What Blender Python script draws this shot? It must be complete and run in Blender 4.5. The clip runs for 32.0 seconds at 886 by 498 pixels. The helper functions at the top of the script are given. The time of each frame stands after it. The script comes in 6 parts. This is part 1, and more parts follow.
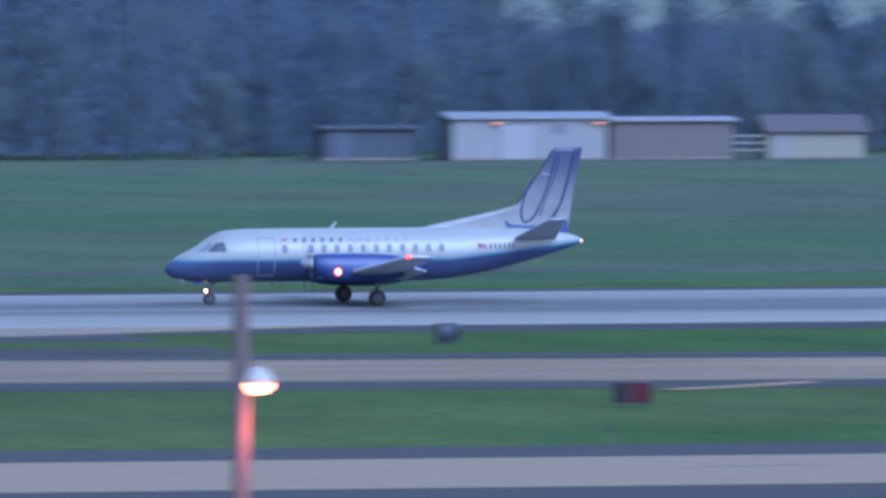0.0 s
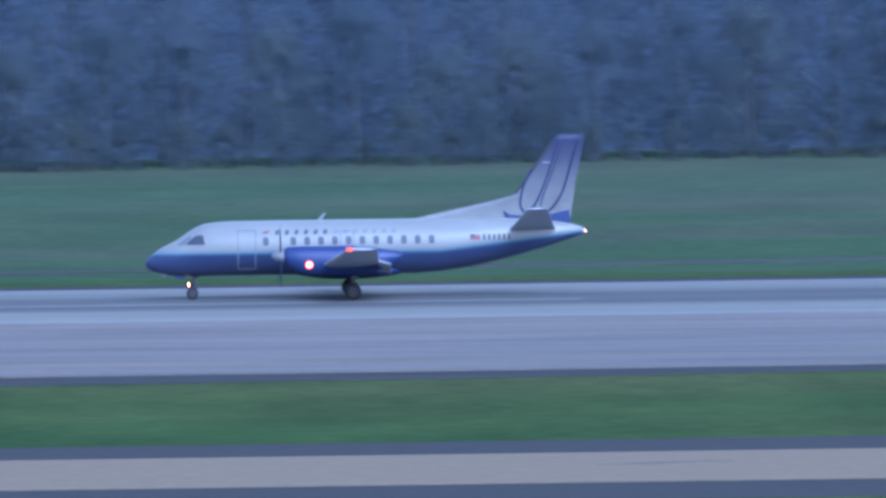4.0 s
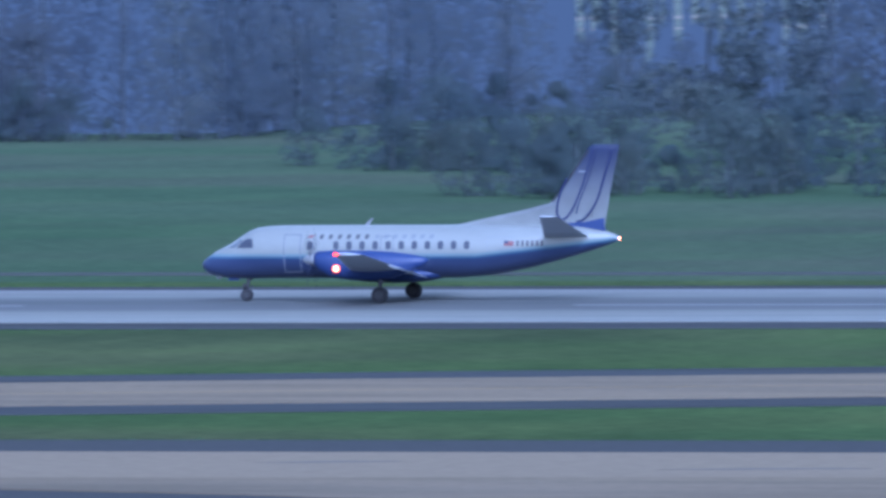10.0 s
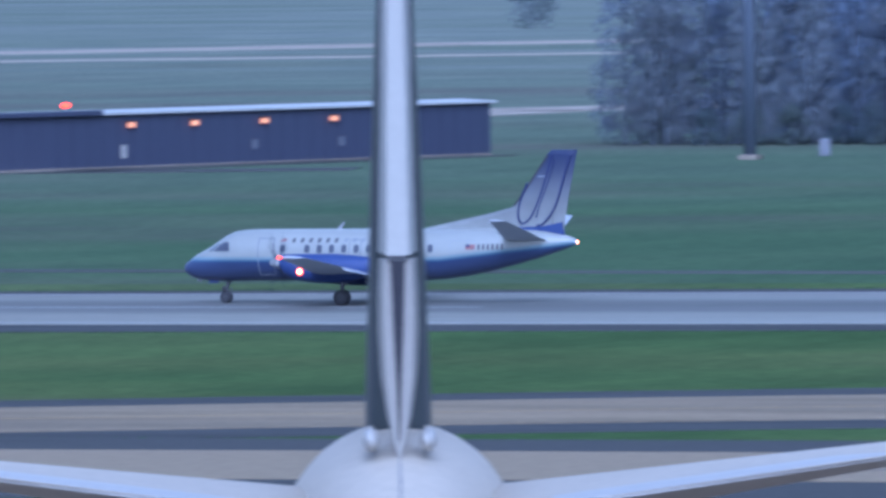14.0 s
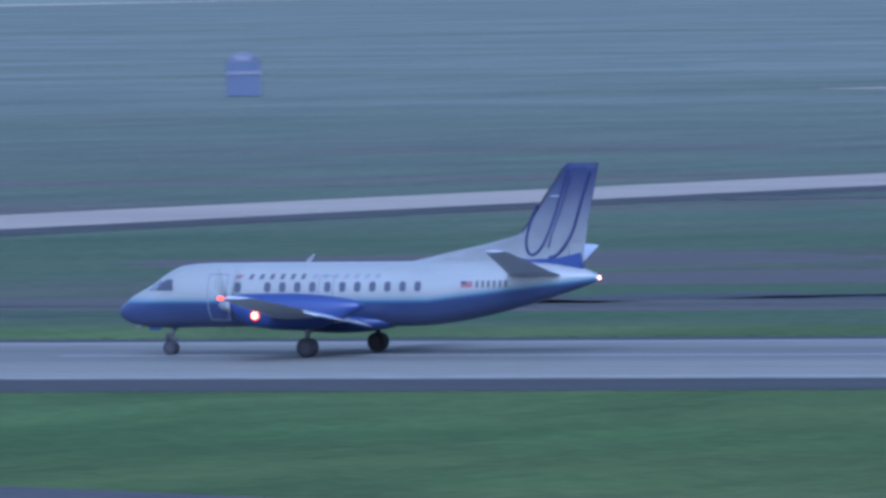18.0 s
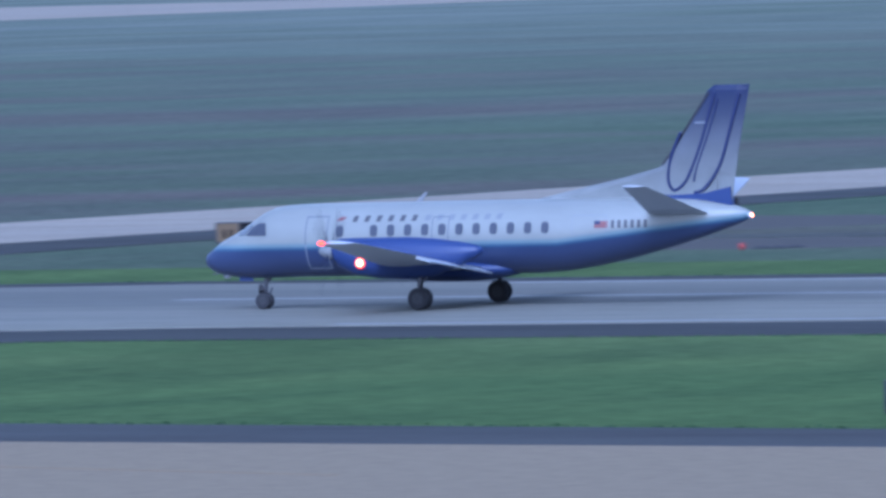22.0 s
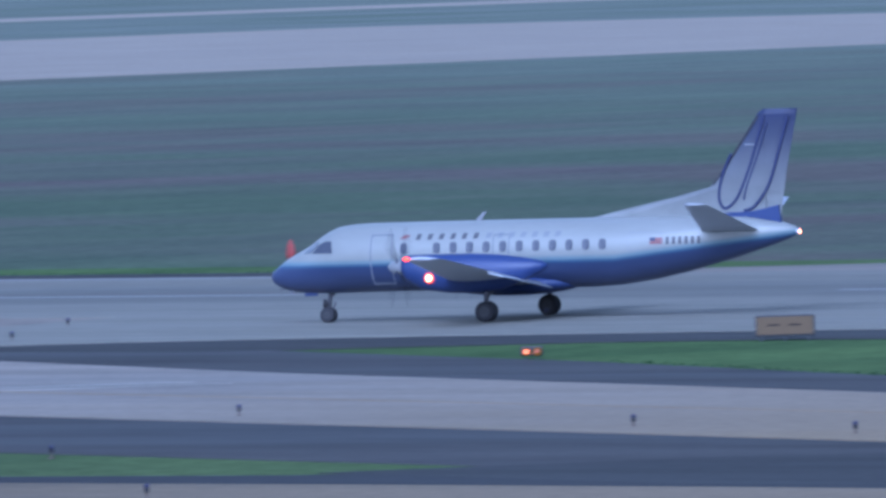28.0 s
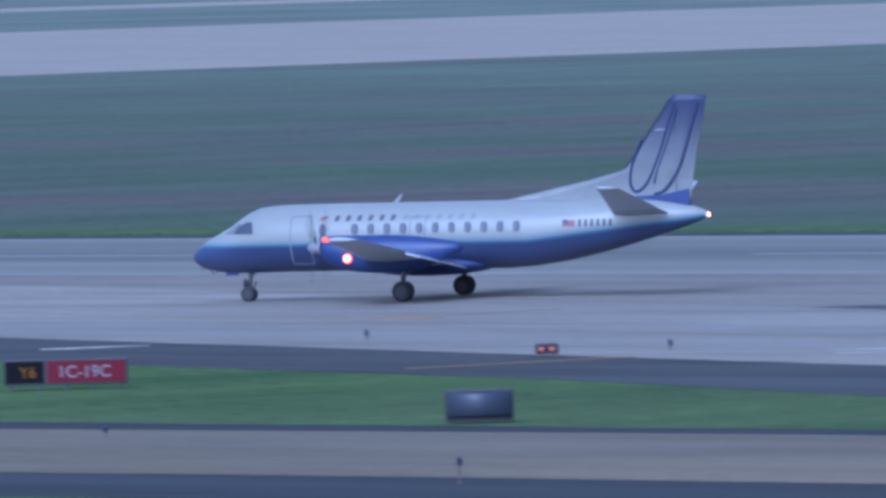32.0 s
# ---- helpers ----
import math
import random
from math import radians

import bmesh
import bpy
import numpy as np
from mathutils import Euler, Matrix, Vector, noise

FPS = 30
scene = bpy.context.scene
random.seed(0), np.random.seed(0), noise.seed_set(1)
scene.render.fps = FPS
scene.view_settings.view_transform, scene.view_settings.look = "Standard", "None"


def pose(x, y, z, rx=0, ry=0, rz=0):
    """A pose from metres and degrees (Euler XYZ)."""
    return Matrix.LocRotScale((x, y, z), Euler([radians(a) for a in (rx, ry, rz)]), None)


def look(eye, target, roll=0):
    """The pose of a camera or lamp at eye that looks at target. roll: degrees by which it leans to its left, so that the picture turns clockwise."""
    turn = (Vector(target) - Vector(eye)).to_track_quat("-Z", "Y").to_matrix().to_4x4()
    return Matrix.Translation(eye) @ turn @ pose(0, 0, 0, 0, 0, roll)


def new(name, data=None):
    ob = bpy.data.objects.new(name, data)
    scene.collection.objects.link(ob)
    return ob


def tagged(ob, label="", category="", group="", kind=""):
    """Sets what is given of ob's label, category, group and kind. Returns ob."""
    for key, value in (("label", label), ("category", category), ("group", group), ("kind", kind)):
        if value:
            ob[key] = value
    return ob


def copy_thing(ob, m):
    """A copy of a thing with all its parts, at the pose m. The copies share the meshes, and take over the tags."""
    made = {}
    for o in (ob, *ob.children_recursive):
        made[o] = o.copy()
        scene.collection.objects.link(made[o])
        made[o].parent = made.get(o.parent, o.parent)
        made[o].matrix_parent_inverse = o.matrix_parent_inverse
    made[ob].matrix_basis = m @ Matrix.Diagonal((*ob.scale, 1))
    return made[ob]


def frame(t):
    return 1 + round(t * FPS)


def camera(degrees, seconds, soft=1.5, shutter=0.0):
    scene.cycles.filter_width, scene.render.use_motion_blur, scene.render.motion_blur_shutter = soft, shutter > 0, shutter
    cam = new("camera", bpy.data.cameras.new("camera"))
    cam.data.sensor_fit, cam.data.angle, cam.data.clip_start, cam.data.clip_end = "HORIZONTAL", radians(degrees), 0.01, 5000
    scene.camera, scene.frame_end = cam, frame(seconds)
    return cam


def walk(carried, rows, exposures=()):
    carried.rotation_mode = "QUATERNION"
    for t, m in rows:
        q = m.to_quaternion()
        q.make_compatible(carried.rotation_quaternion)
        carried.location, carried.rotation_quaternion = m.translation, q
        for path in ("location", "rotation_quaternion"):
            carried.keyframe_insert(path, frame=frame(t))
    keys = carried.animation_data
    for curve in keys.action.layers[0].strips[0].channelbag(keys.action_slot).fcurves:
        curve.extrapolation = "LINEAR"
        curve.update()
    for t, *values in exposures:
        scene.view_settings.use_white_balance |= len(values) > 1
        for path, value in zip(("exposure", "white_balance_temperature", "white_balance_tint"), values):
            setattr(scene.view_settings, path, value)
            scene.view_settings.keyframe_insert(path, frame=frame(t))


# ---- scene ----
# Camera: a long lens on a stand that follows the aircraft; it moves in closer from 13.4 to 20.6 s.
cam = camera(3.7420, 32.0, soft=3.2, shutter=0.5)


def aim(x, y, z, pan, tilt, lean):
    return pose(x, y, z, 90 + tilt, 0, pan) @ pose(0, 0, 0, 0, 0, -lean)


# seconds, place, degrees of pan to the left, tilt and lean
EXPOSURES = ((0.0, 0.94, 4200, 20), (13.0, 0.94, 4200, 20), (18.0, 0.72, 4200, 20), (24.0, 0.82, 4200, 20), (27.0, 0.68, 4200, 20), (32.0, 0.68, 4200, 20))
CAMERA_ROWS = [
    (0.0, aim(0.00, 0.00, 19.60, -13.7983, -1.5563, 0.045)),
    (0.5, aim(0.00, 0.00, 19.60, -12.0943, -1.5846, 0.144)),
    (1.0, aim(0.00, 0.00, 19.60, -10.5403, -1.5943, 0.229)),
    (1.5, aim(0.00, 0.00, 19.60, -9.0136, -1.6264, 0.302)),
    (2.0, aim(0.00, 0.00, 19.60, -7.4750, -1.6147, 0.418)),
    (2.5, aim(0.00, 0.00, 19.60, -5.9854, -1.6524, 0.535)),
    (3.0, aim(0.00, 0.00, 19.60, -4.5322, -1.6488, 0.619)),
    (3.5, aim(0.00, 0.00, 19.60, -3.1018, -1.6443, 0.704)),
    (4.0, aim(0.00, 0.00, 19.60, -1.6940, -1.6387, 0.788)),
    (4.5, aim(0.00, 0.00, 19.60, -0.3089, -1.6321, 0.873)),
    (5.0, aim(0.00, 0.00, 19.60, 1.0373, -1.6039, 0.838)),
    (5.5, aim(0.00, 0.00, 19.60, 2.4729, -1.5894, 0.756)),
    (6.0, aim(0.00, 0.00, 19.60, 3.8528, -1.6354, 0.705)),
    (6.5, aim(0.00, 0.00, 19.60, 5.1720, -1.6501, 0.724)),
    (7.0, aim(0.00, 0.00, 19.60, 5.7790, -1.6420, 0.749)),
    (7.5, aim(0.00, 0.00, 19.60, 7.1137, -1.6414, 0.662)),
    (8.0, aim(0.00, 0.00, 19.60, 8.4647, -1.6387, 0.492)),
    (8.5, aim(0.00, 0.00, 19.60, 9.8074, -1.6266, 0.385)),
    (9.0, aim(0.00, 0.00, 19.60, 11.0565, -1.6067, 0.360)),
    (9.5, aim(0.00, 0.00, 19.60, 12.3065, -1.5950, 0.409)),
    (10.0, aim(0.00, 0.00, 19.60, 13.2725, -1.5709, 0.532)),
    (10.5, aim(0.00, 0.00, 19.60, 14.1917, -1.5472, 0.739)),
    (11.0, aim(0.00, 0.00, 19.60, 15.0980, -1.5463, 0.930)),
    (11.5, aim(0.00, 0.00, 19.60, 16.0442, -1.5426, 1.042)),
    (12.0, aim(0.00, 0.00, 19.60, 17.0056, -1.5491, 1.080)),
    (12.5, aim(0.00, 0.00, 19.60, 17.9057, -1.5098, 1.042)),
    (13.0, aim(0.00, 0.00, 19.60, 18.7933, -1.4608, 0.926)),
    (13.5, aim(-0.65, 1.61, 19.55, 19.6705, -1.4618, 0.786)),
    (14.0, aim(-4.44, 11.54, 19.26, 20.5407, -1.4975, 0.690)),
    (14.5, aim(-11.35, 28.77, 18.76, 21.3646, -1.5971, 0.684)),
    (15.0, aim(-18.79, 46.60, 18.23, 22.3329, -1.6668, 0.783)),
    (15.5, aim(-27.63, 63.66, 17.72, 23.0278, -1.5769, 0.812)),
    (16.0, aim(-38.04, 79.87, 17.23, 23.6245, -1.5102, 0.836)),
    (16.5, aim(-49.24, 95.62, 16.75, 24.1469, -1.4440, 0.860)),
    (17.0, aim(-60.46, 111.37, 16.27, 24.6777, -1.3778, 0.884)),
    (17.5, aim(-71.68, 127.11, 15.79, 25.2110, -1.3116, 0.908)),
    (18.0, aim(-82.89, 142.86, 15.31, 25.8592, -1.2624, 0.949)),
    (18.5, aim(-94.11, 158.61, 14.83, 26.5801, -1.3390, 1.071)),
    (19.0, aim(-105.32, 174.36, 14.35, 27.2723, -1.3732, 1.247)),
    (19.5, aim(-116.54, 190.10, 13.88, 27.9735, -1.3624, 1.445)),
    (20.0, aim(-125.96, 203.33, 13.47, 28.6036, -1.3909, 1.605)),
    (20.5, aim(-129.89, 208.84, 13.30, 29.3847, -1.4114, 1.671)),
    (21.0, aim(-130.00, 209.00, 13.30, 30.1503, -1.4411, 1.678)),
    (21.5, aim(-130.00, 209.00, 13.30, 30.9183, -1.4258, 1.647)),
    (22.0, aim(-130.00, 209.00, 13.30, 31.7170, -1.4372, 1.643)),
    (22.5, aim(-130.00, 209.00, 13.30, 32.4586, -1.3954, 1.629)),
    (23.0, aim(-130.00, 209.00, 13.30, 33.2549, -1.4190, 1.559)),
    (23.5, aim(-130.00, 209.00, 13.30, 33.9716, -1.4075, 1.378)),
    (24.0, aim(-130.00, 209.00, 13.30, 34.6192, -1.3364, 1.172)),
    (24.5, aim(-130.00, 209.00, 13.30, 35.2562, -1.3069, 1.060)),
    (25.0, aim(-130.00, 209.00, 13.30, 35.9846, -1.2466, 1.270)),
    (25.5, aim(-130.00, 209.00, 13.30, 36.7057, -1.1864, 1.481)),
    (26.0, aim(-130.00, 209.00, 13.30, 37.4400, -1.1262, 1.691)),
    (26.5, aim(-130.00, 209.00, 13.30, 38.1610, -1.0661, 1.902)),
    (27.0, aim(-130.00, 209.00, 13.30, 39.0265, -1.1041, 1.729)),
    (27.5, aim(-130.00, 209.00, 13.30, 39.7857, -1.2290, 1.683)),
    (28.0, aim(-130.00, 209.00, 13.30, 40.4403, -1.2794, 1.815)),
    (28.5, aim(-130.00, 209.00, 13.30, 41.0114, -1.3332, 1.987)),
    (29.0, aim(-130.00, 209.00, 13.30, 41.6826, -1.3618, 2.088)),
    (29.5, aim(-130.00, 209.00, 13.30, 42.2070, -1.3256, 2.108)),
    (30.0, aim(-130.00, 209.00, 13.30, 42.7214, -1.3809, 2.027)),
    (30.5, aim(-130.00, 209.00, 13.30, 43.3256, -1.4316, 1.840)),
    (31.0, aim(-130.00, 209.00, 13.30, 43.9298, -1.4266, 1.670)),
    (31.5, aim(-130.00, 209.00, 13.30, 44.5458, -1.4182, 1.580)),
    (32.0, aim(-130.00, 209.00, 13.30, 45.1689, -1.3353, 1.568)),
]
walk(cam, CAMERA_ROWS, EXPOSURES)

# seconds, place of the main wheels, degrees of heading towards the camera's side
TAXI_ROWS = [
    (0.0, pose(145.67, 609.20, 0.062, 0, 0, 0.000)),
    (0.5, pose(127.84, 609.20, 0.062, 0, 0, 0.000)),
    (1.0, pose(110.46, 609.20, 0.062, 0, 0, 0.000)),
    (1.5, pose(93.49, 609.20, 0.062, 0, 0, 0.000)),
    (2.0, pose(76.91, 609.20, 0.062, 0, 0, 0.000)),
    (2.5, pose(60.68, 609.20, 0.062, 0, 0, 0.000)),
    (3.0, pose(44.79, 609.20, 0.062, 0, 0, 0.000)),
    (3.5, pose(29.18, 609.20, 0.062, 0, 0, 0.000)),
    (4.0, pose(13.87, 609.20, 0.062, 0, 0, 0.000)),
    (4.5, pose(-1.19, 609.20, 0.062, 0, 0, 0.000)),
    (5.0, pose(-16.01, 609.20, 0.062, 0, 0, 0.000)),
    (5.5, pose(-30.56, 609.20, 0.062, 0, 0, 0.000)),
    (6.0, pose(-44.67, 609.20, 0.062, 0, 0, 0.000)),
    (6.5, pose(-58.36, 609.20, 0.062, 0, 0, 0.000)),
    (7.0, pose(-71.60, 609.20, 0.062, 0, 0, 0.000)),
    (7.5, pose(-84.55, 609.20, 0.062, 0, 0, 0.000)),
    (8.0, pose(-97.27, 609.20, 0.062, 0, 0, 0.000)),
    (8.5, pose(-109.76, 609.20, 0.062, 0, 0, 0.000)),
    (9.0, pose(-122.04, 609.20, 0.062, 0, 0, 0.000)),
    (9.5, pose(-134.10, 609.20, 0.062, 0, 0, 0.000)),
    (10.0, pose(-145.91, 609.20, 0.062, 0, 0, 0.000)),
    (10.5, pose(-157.47, 609.20, 0.062, 0, 0, 0.000)),
    (11.0, pose(-168.77, 609.20, 0.062, 0, 0, 0.000)),
    (11.5, pose(-179.82, 609.20, 0.062, 0, 0, 0.000)),
    (12.0, pose(-190.61, 609.20, 0.062, 0, 0, 0.000)),
    (12.5, pose(-201.21, 609.20, 0.062, 0, 0, 0.000)),
    (13.0, pose(-211.68, 609.20, 0.062, 0, 0, 0.000)),
    (13.5, pose(-222.03, 609.20, 0.062, 0, 0, 0.000)),
    (14.0, pose(-231.98, 608.61, 0.062, 0, 0, 0.012)),
    (14.5, pose(-242.05, 608.01, 0.062, 0, 0, 0.105)),
    (15.0, pose(-252.28, 607.52, 0.062, 0, 0, 0.332)),
    (15.5, pose(-262.54, 607.09, 0.062, 0, 0, 0.669)),
    (16.0, pose(-273.00, 607.27, 0.062, 0, 0, 1.078)),
    (16.5, pose(-283.20, 607.20, 0.062, 0, 0, 1.525)),
    (17.0, pose(-292.80, 606.32, 0.062, 0, 0, 1.972)),
    (17.5, pose(-302.02, 605.31, 0.062, 0, 0, 2.381)),
    (18.0, pose(-310.48, 603.60, 0.062, 0, 0, 2.718)),
    (18.5, pose(-318.53, 602.05, 0.062, 0, 0, 2.945)),
    (19.0, pose(-326.06, 600.60, 0.062, 0, 0, 3.212)),
    (19.5, pose(-333.30, 599.17, 0.062, 0, 0, 3.819)),
    (20.0, pose(-340.43, 598.05, 0.062, 0, 0, 4.554)),
    (20.5, pose(-347.27, 596.89, 0.062, 0, 0, 5.330)),
    (21.0, pose(-354.02, 595.86, 0.062, 0, 0, 6.271)),
    (21.5, pose(-360.57, 594.75, 0.062, 0, 0, 7.289)),
    (22.0, pose(-367.02, 593.54, 0.062, 0, 0, 8.346)),
    (22.5, pose(-373.32, 592.23, 0.062, 0, 0, 9.410)),
    (23.0, pose(-379.51, 590.82, 0.062, 0, 0, 10.506)),
    (23.5, pose(-385.56, 589.32, 0.062, 0, 0, 11.698)),
    (24.0, pose(-391.49, 587.72, 0.062, 0, 0, 12.922)),
    (24.5, pose(-397.53, 586.35, 0.062, 0, 0, 14.113)),
    (25.0, pose(-403.68, 585.09, 0.062, 0, 0, 15.241)),
    (25.5, pose(-409.86, 583.92, 0.062, 0, 0, 16.340)),
    (26.0, pose(-415.98, 582.61, 0.062, 0, 0, 17.376)),
    (26.5, pose(-421.98, 581.15, 0.062, 0, 0, 18.266)),
    (27.0, pose(-427.80, 579.45, 0.062, 0, 0, 19.094)),
    (27.5, pose(-433.42, 577.53, 0.062, 0, 0, 19.915)),
    (28.0, pose(-438.92, 575.47, 0.062, 0, 0, 20.701)),
    (28.5, pose(-444.15, 573.12, 0.062, 0, 0, 21.411)),
    (29.0, pose(-449.33, 570.73, 0.062, 0, 0, 22.086)),
    (29.5, pose(-454.43, 568.31, 0.062, 0, 0, 22.754)),
    (30.0, pose(-459.46, 565.83, 0.062, 0, 0, 23.416)),
    (30.5, pose(-464.44, 563.32, 0.062, 0, 0, 24.071)),
    (31.0, pose(-469.36, 560.76, 0.062, 0, 0, 24.722)),
    (31.5, pose(-474.25, 558.15, 0.062, 0, 0, 25.369)),
    (32.0, pose(-479.07, 555.51, 0.062, 0, 0, 25.869)),
]

# ---- world and light ----
world = bpy.data.worlds.new("overcast_sky")
scene.world = world
world.use_nodes = True
wn = world.node_tree
sky = wn.nodes.new("ShaderNodeTexSky")
sky.sky_type = "NISHITA"
sky.sun_disc = False
sky.sun_elevation = radians(36)
sky.sun_rotation = radians(157)
sky.air_density, sky.dust_density, sky.ozone_density = 1.6, 4.0, 2.0
cloud = wn.nodes.new("ShaderNodeHueSaturation")
cloud.inputs["Saturation"].default_value = 0.42
wn.links.new(sky.outputs[0], cloud.inputs["Color"])
wn.links.new(cloud.outputs[0], wn.nodes["Background"].inputs[0])
wn.nodes["Background"].inputs[1].default_value = 0.10
sun = new("sun", bpy.data.lights.new("sun", "SUN"))
sun.data.energy, sun.data.angle, sun.data.color = 0.75, radians(40), (1.0, 0.97, 0.93)
sun.matrix_world = look((60, -140, 110), (0, 0, 0))

# ---- materials ----


def mat(name, base, rough=0.7, metal=0.0, emit=None, power=0.0, spec=0.5):
    m = bpy.data.materials.new(name)
    m.use_nodes = True
    b = m.node_tree.nodes["Principled BSDF"]
    b.inputs["Base Color"].default_value = (*base, 1)
    b.inputs["Roughness"].default_value = rough
    b.inputs["Metallic"].default_value = metal
    b.inputs["Specular IOR Level"].default_value = spec
    if emit:
        b.inputs["Emission Color"].default_value = (*emit, 1)
        b.inputs["Emission Strength"].default_value = power
    return m


def node(m, kind, **inputs):
    n = m.node_tree.nodes.new(kind)
    for key, value in inputs.items():
        n.inputs[key].default_value = value
    return n


def noise_at(m, scale, stretch=(1, 1, 1), detail=4.0, rough=0.6, where="Object"):
    """Noise in the thing's own metres; scale is in cells a metre."""
    c = m.node_tree.nodes.new("ShaderNodeTexCoord")
    p = m.node_tree.nodes.new("ShaderNodeMapping")
    p.inputs["Scale"].default_value = stretch
    n = node(m, "ShaderNodeTexNoise", Scale=scale, Detail=detail, Roughness=rough)
    m.node_tree.links.new(c.outputs[where], p.inputs["Vector"])
    m.node_tree.links.new(p.outputs[0], n.inputs["Vector"])
    return n.outputs["Fac"]


def ramp(m, fac, stops):
    r = m.node_tree.nodes.new("ShaderNodeValToRGB")
    while len(r.color_ramp.elements) < len(stops):
        r.color_ramp.elements.new(0.5)
    for e, (at, col) in zip(r.color_ramp.elements, stops):
        e.position, e.color = at, (*col, 1)
    m.node_tree.links.new(fac, r.inputs[0])
    return r.outputs[0]


def blend(m, fac, a, b, how="MIX"):
    x = m.node_tree.nodes.new("ShaderNodeMix")
    x.data_type, x.blend_type = "RGBA", how
    for socket, v in ((x.inputs[0], fac), (x.inputs[6], a), (x.inputs[7], b)):
        if isinstance(v, bpy.types.NodeSocket):
            m.node_tree.links.new(v, socket)
        elif isinstance(v, (int, float)):
            socket.default_value = v
        else:
            socket.default_value = (*v, 1)
    return x.outputs[2]


def use(m, socket, key):
    m.node_tree.links.new(socket, m.node_tree.nodes["Principled BSDF"].inputs[key])


def worn(name, base, rough=0.6, metal=0.0, scale=2.0, amount=0.25, spec=0.5):
    """A plain paint or metal with grime at two scales."""
    m = mat(name, base, rough, metal, spec=spec)
    coarse, fine = noise_at(m, scale), noise_at(m, scale * 9)
    dark = tuple(c * (1 - amount) for c in base)
    a = blend(m, coarse, dark, base)
    use(m, blend(m, fine, a, tuple(min(1, c * (1 + amount * 0.4)) for c in base)), "Base Color")
    return m


def grass_material(name, lush, dry, bare, pale=None, share=0.55, tufts=1.0, west=None, turns=(-190.0, -380.0)):
    """Mown grass: broad patches, long drifts of drier and barer ground, fine tufts; pale: the haze tone put into the
    colour far off.
    """
    m = mat(name, lush, 1.0, spec=0.0)
    wide = noise_at(m, 0.014, (0.8, 0.9, 1), 4)
    drift = noise_at(m, 0.020, (0.55, 0.9, 1), 3, 0.5)
    mid = noise_at(m, 0.06, (1.5, 0.6, 1), 4)
    fine = noise_at(m, 1.1, (0.8, 1, 1), 5, 0.7)
    a = ramp(m, wide, ((0.40, lush), (0.60, dry)))
    b = ramp(m, drift, ((0.44, lush), (0.54, dry), (0.64, bare)))
    c = blend(m, share, a, b)
    if west:
        # the meadow grows rougher and greyer towards the west
        # the colours change to the west set along x
        place = m.node_tree.nodes.new("ShaderNodeTexCoord")
        axes = m.node_tree.nodes.new("ShaderNodeSeparateXYZ")
        m.node_tree.links.new(place.outputs["Object"], axes.inputs[0])
        patchy = node(m, "ShaderNodeMath")
        patchy.operation = "MULTIPLY_ADD"
        m.node_tree.links.new(noise_at(m, 0.008, (1, 1, 1), 4), patchy.inputs[0])
        patchy.inputs[1].default_value = 160.0
        m.node_tree.links.new(axes.outputs[0], patchy.inputs[2])
        turn = m.node_tree.nodes.new("ShaderNodeMapRange")
        turn.inputs["From Min"].default_value, turn.inputs["From Max"].default_value = turns
        m.node_tree.links.new(patchy.outputs[0], turn.inputs["Value"])
        rough_a = ramp(m, wide, ((0.40, west[0]), (0.60, west[1])))
        rough_b = ramp(m, drift, ((0.44, west[0]), (0.54, west[1]), (0.64, west[2])))
        c = blend(m, turn.outputs[0], c, blend(m, share, rough_a, rough_b))
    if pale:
        # distance haze as colour: the ground fades to pale along y
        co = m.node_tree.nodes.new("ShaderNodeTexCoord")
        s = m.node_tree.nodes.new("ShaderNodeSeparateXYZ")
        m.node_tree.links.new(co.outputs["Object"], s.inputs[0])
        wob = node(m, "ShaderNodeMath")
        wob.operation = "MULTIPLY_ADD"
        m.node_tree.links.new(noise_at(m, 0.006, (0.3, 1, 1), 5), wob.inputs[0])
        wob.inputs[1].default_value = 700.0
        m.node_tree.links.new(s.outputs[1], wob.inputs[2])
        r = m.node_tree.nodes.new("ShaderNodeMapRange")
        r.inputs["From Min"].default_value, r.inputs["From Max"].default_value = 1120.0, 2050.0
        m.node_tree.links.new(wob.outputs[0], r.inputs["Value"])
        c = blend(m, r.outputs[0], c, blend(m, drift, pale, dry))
    t1 = ramp(m, mid, ((0.3, (1 - 0.26 * tufts, 1 - 0.24 * tufts, 1 - 0.22 * tufts)), (0.7, (1 + 0.24 * tufts, 1 + 0.20 * tufts, 1 + 0.10 * tufts))))
    t2 = ramp(m, fine, ((0.3, (0.70, 0.70, 0.71)), (0.7, (1.22, 1.22, 1.20))))
    use(m, blend(m, 1.0, blend(m, 1.0, c, t1, "MULTIPLY"), t2, "MULTIPLY"), "Base Color")
    return m


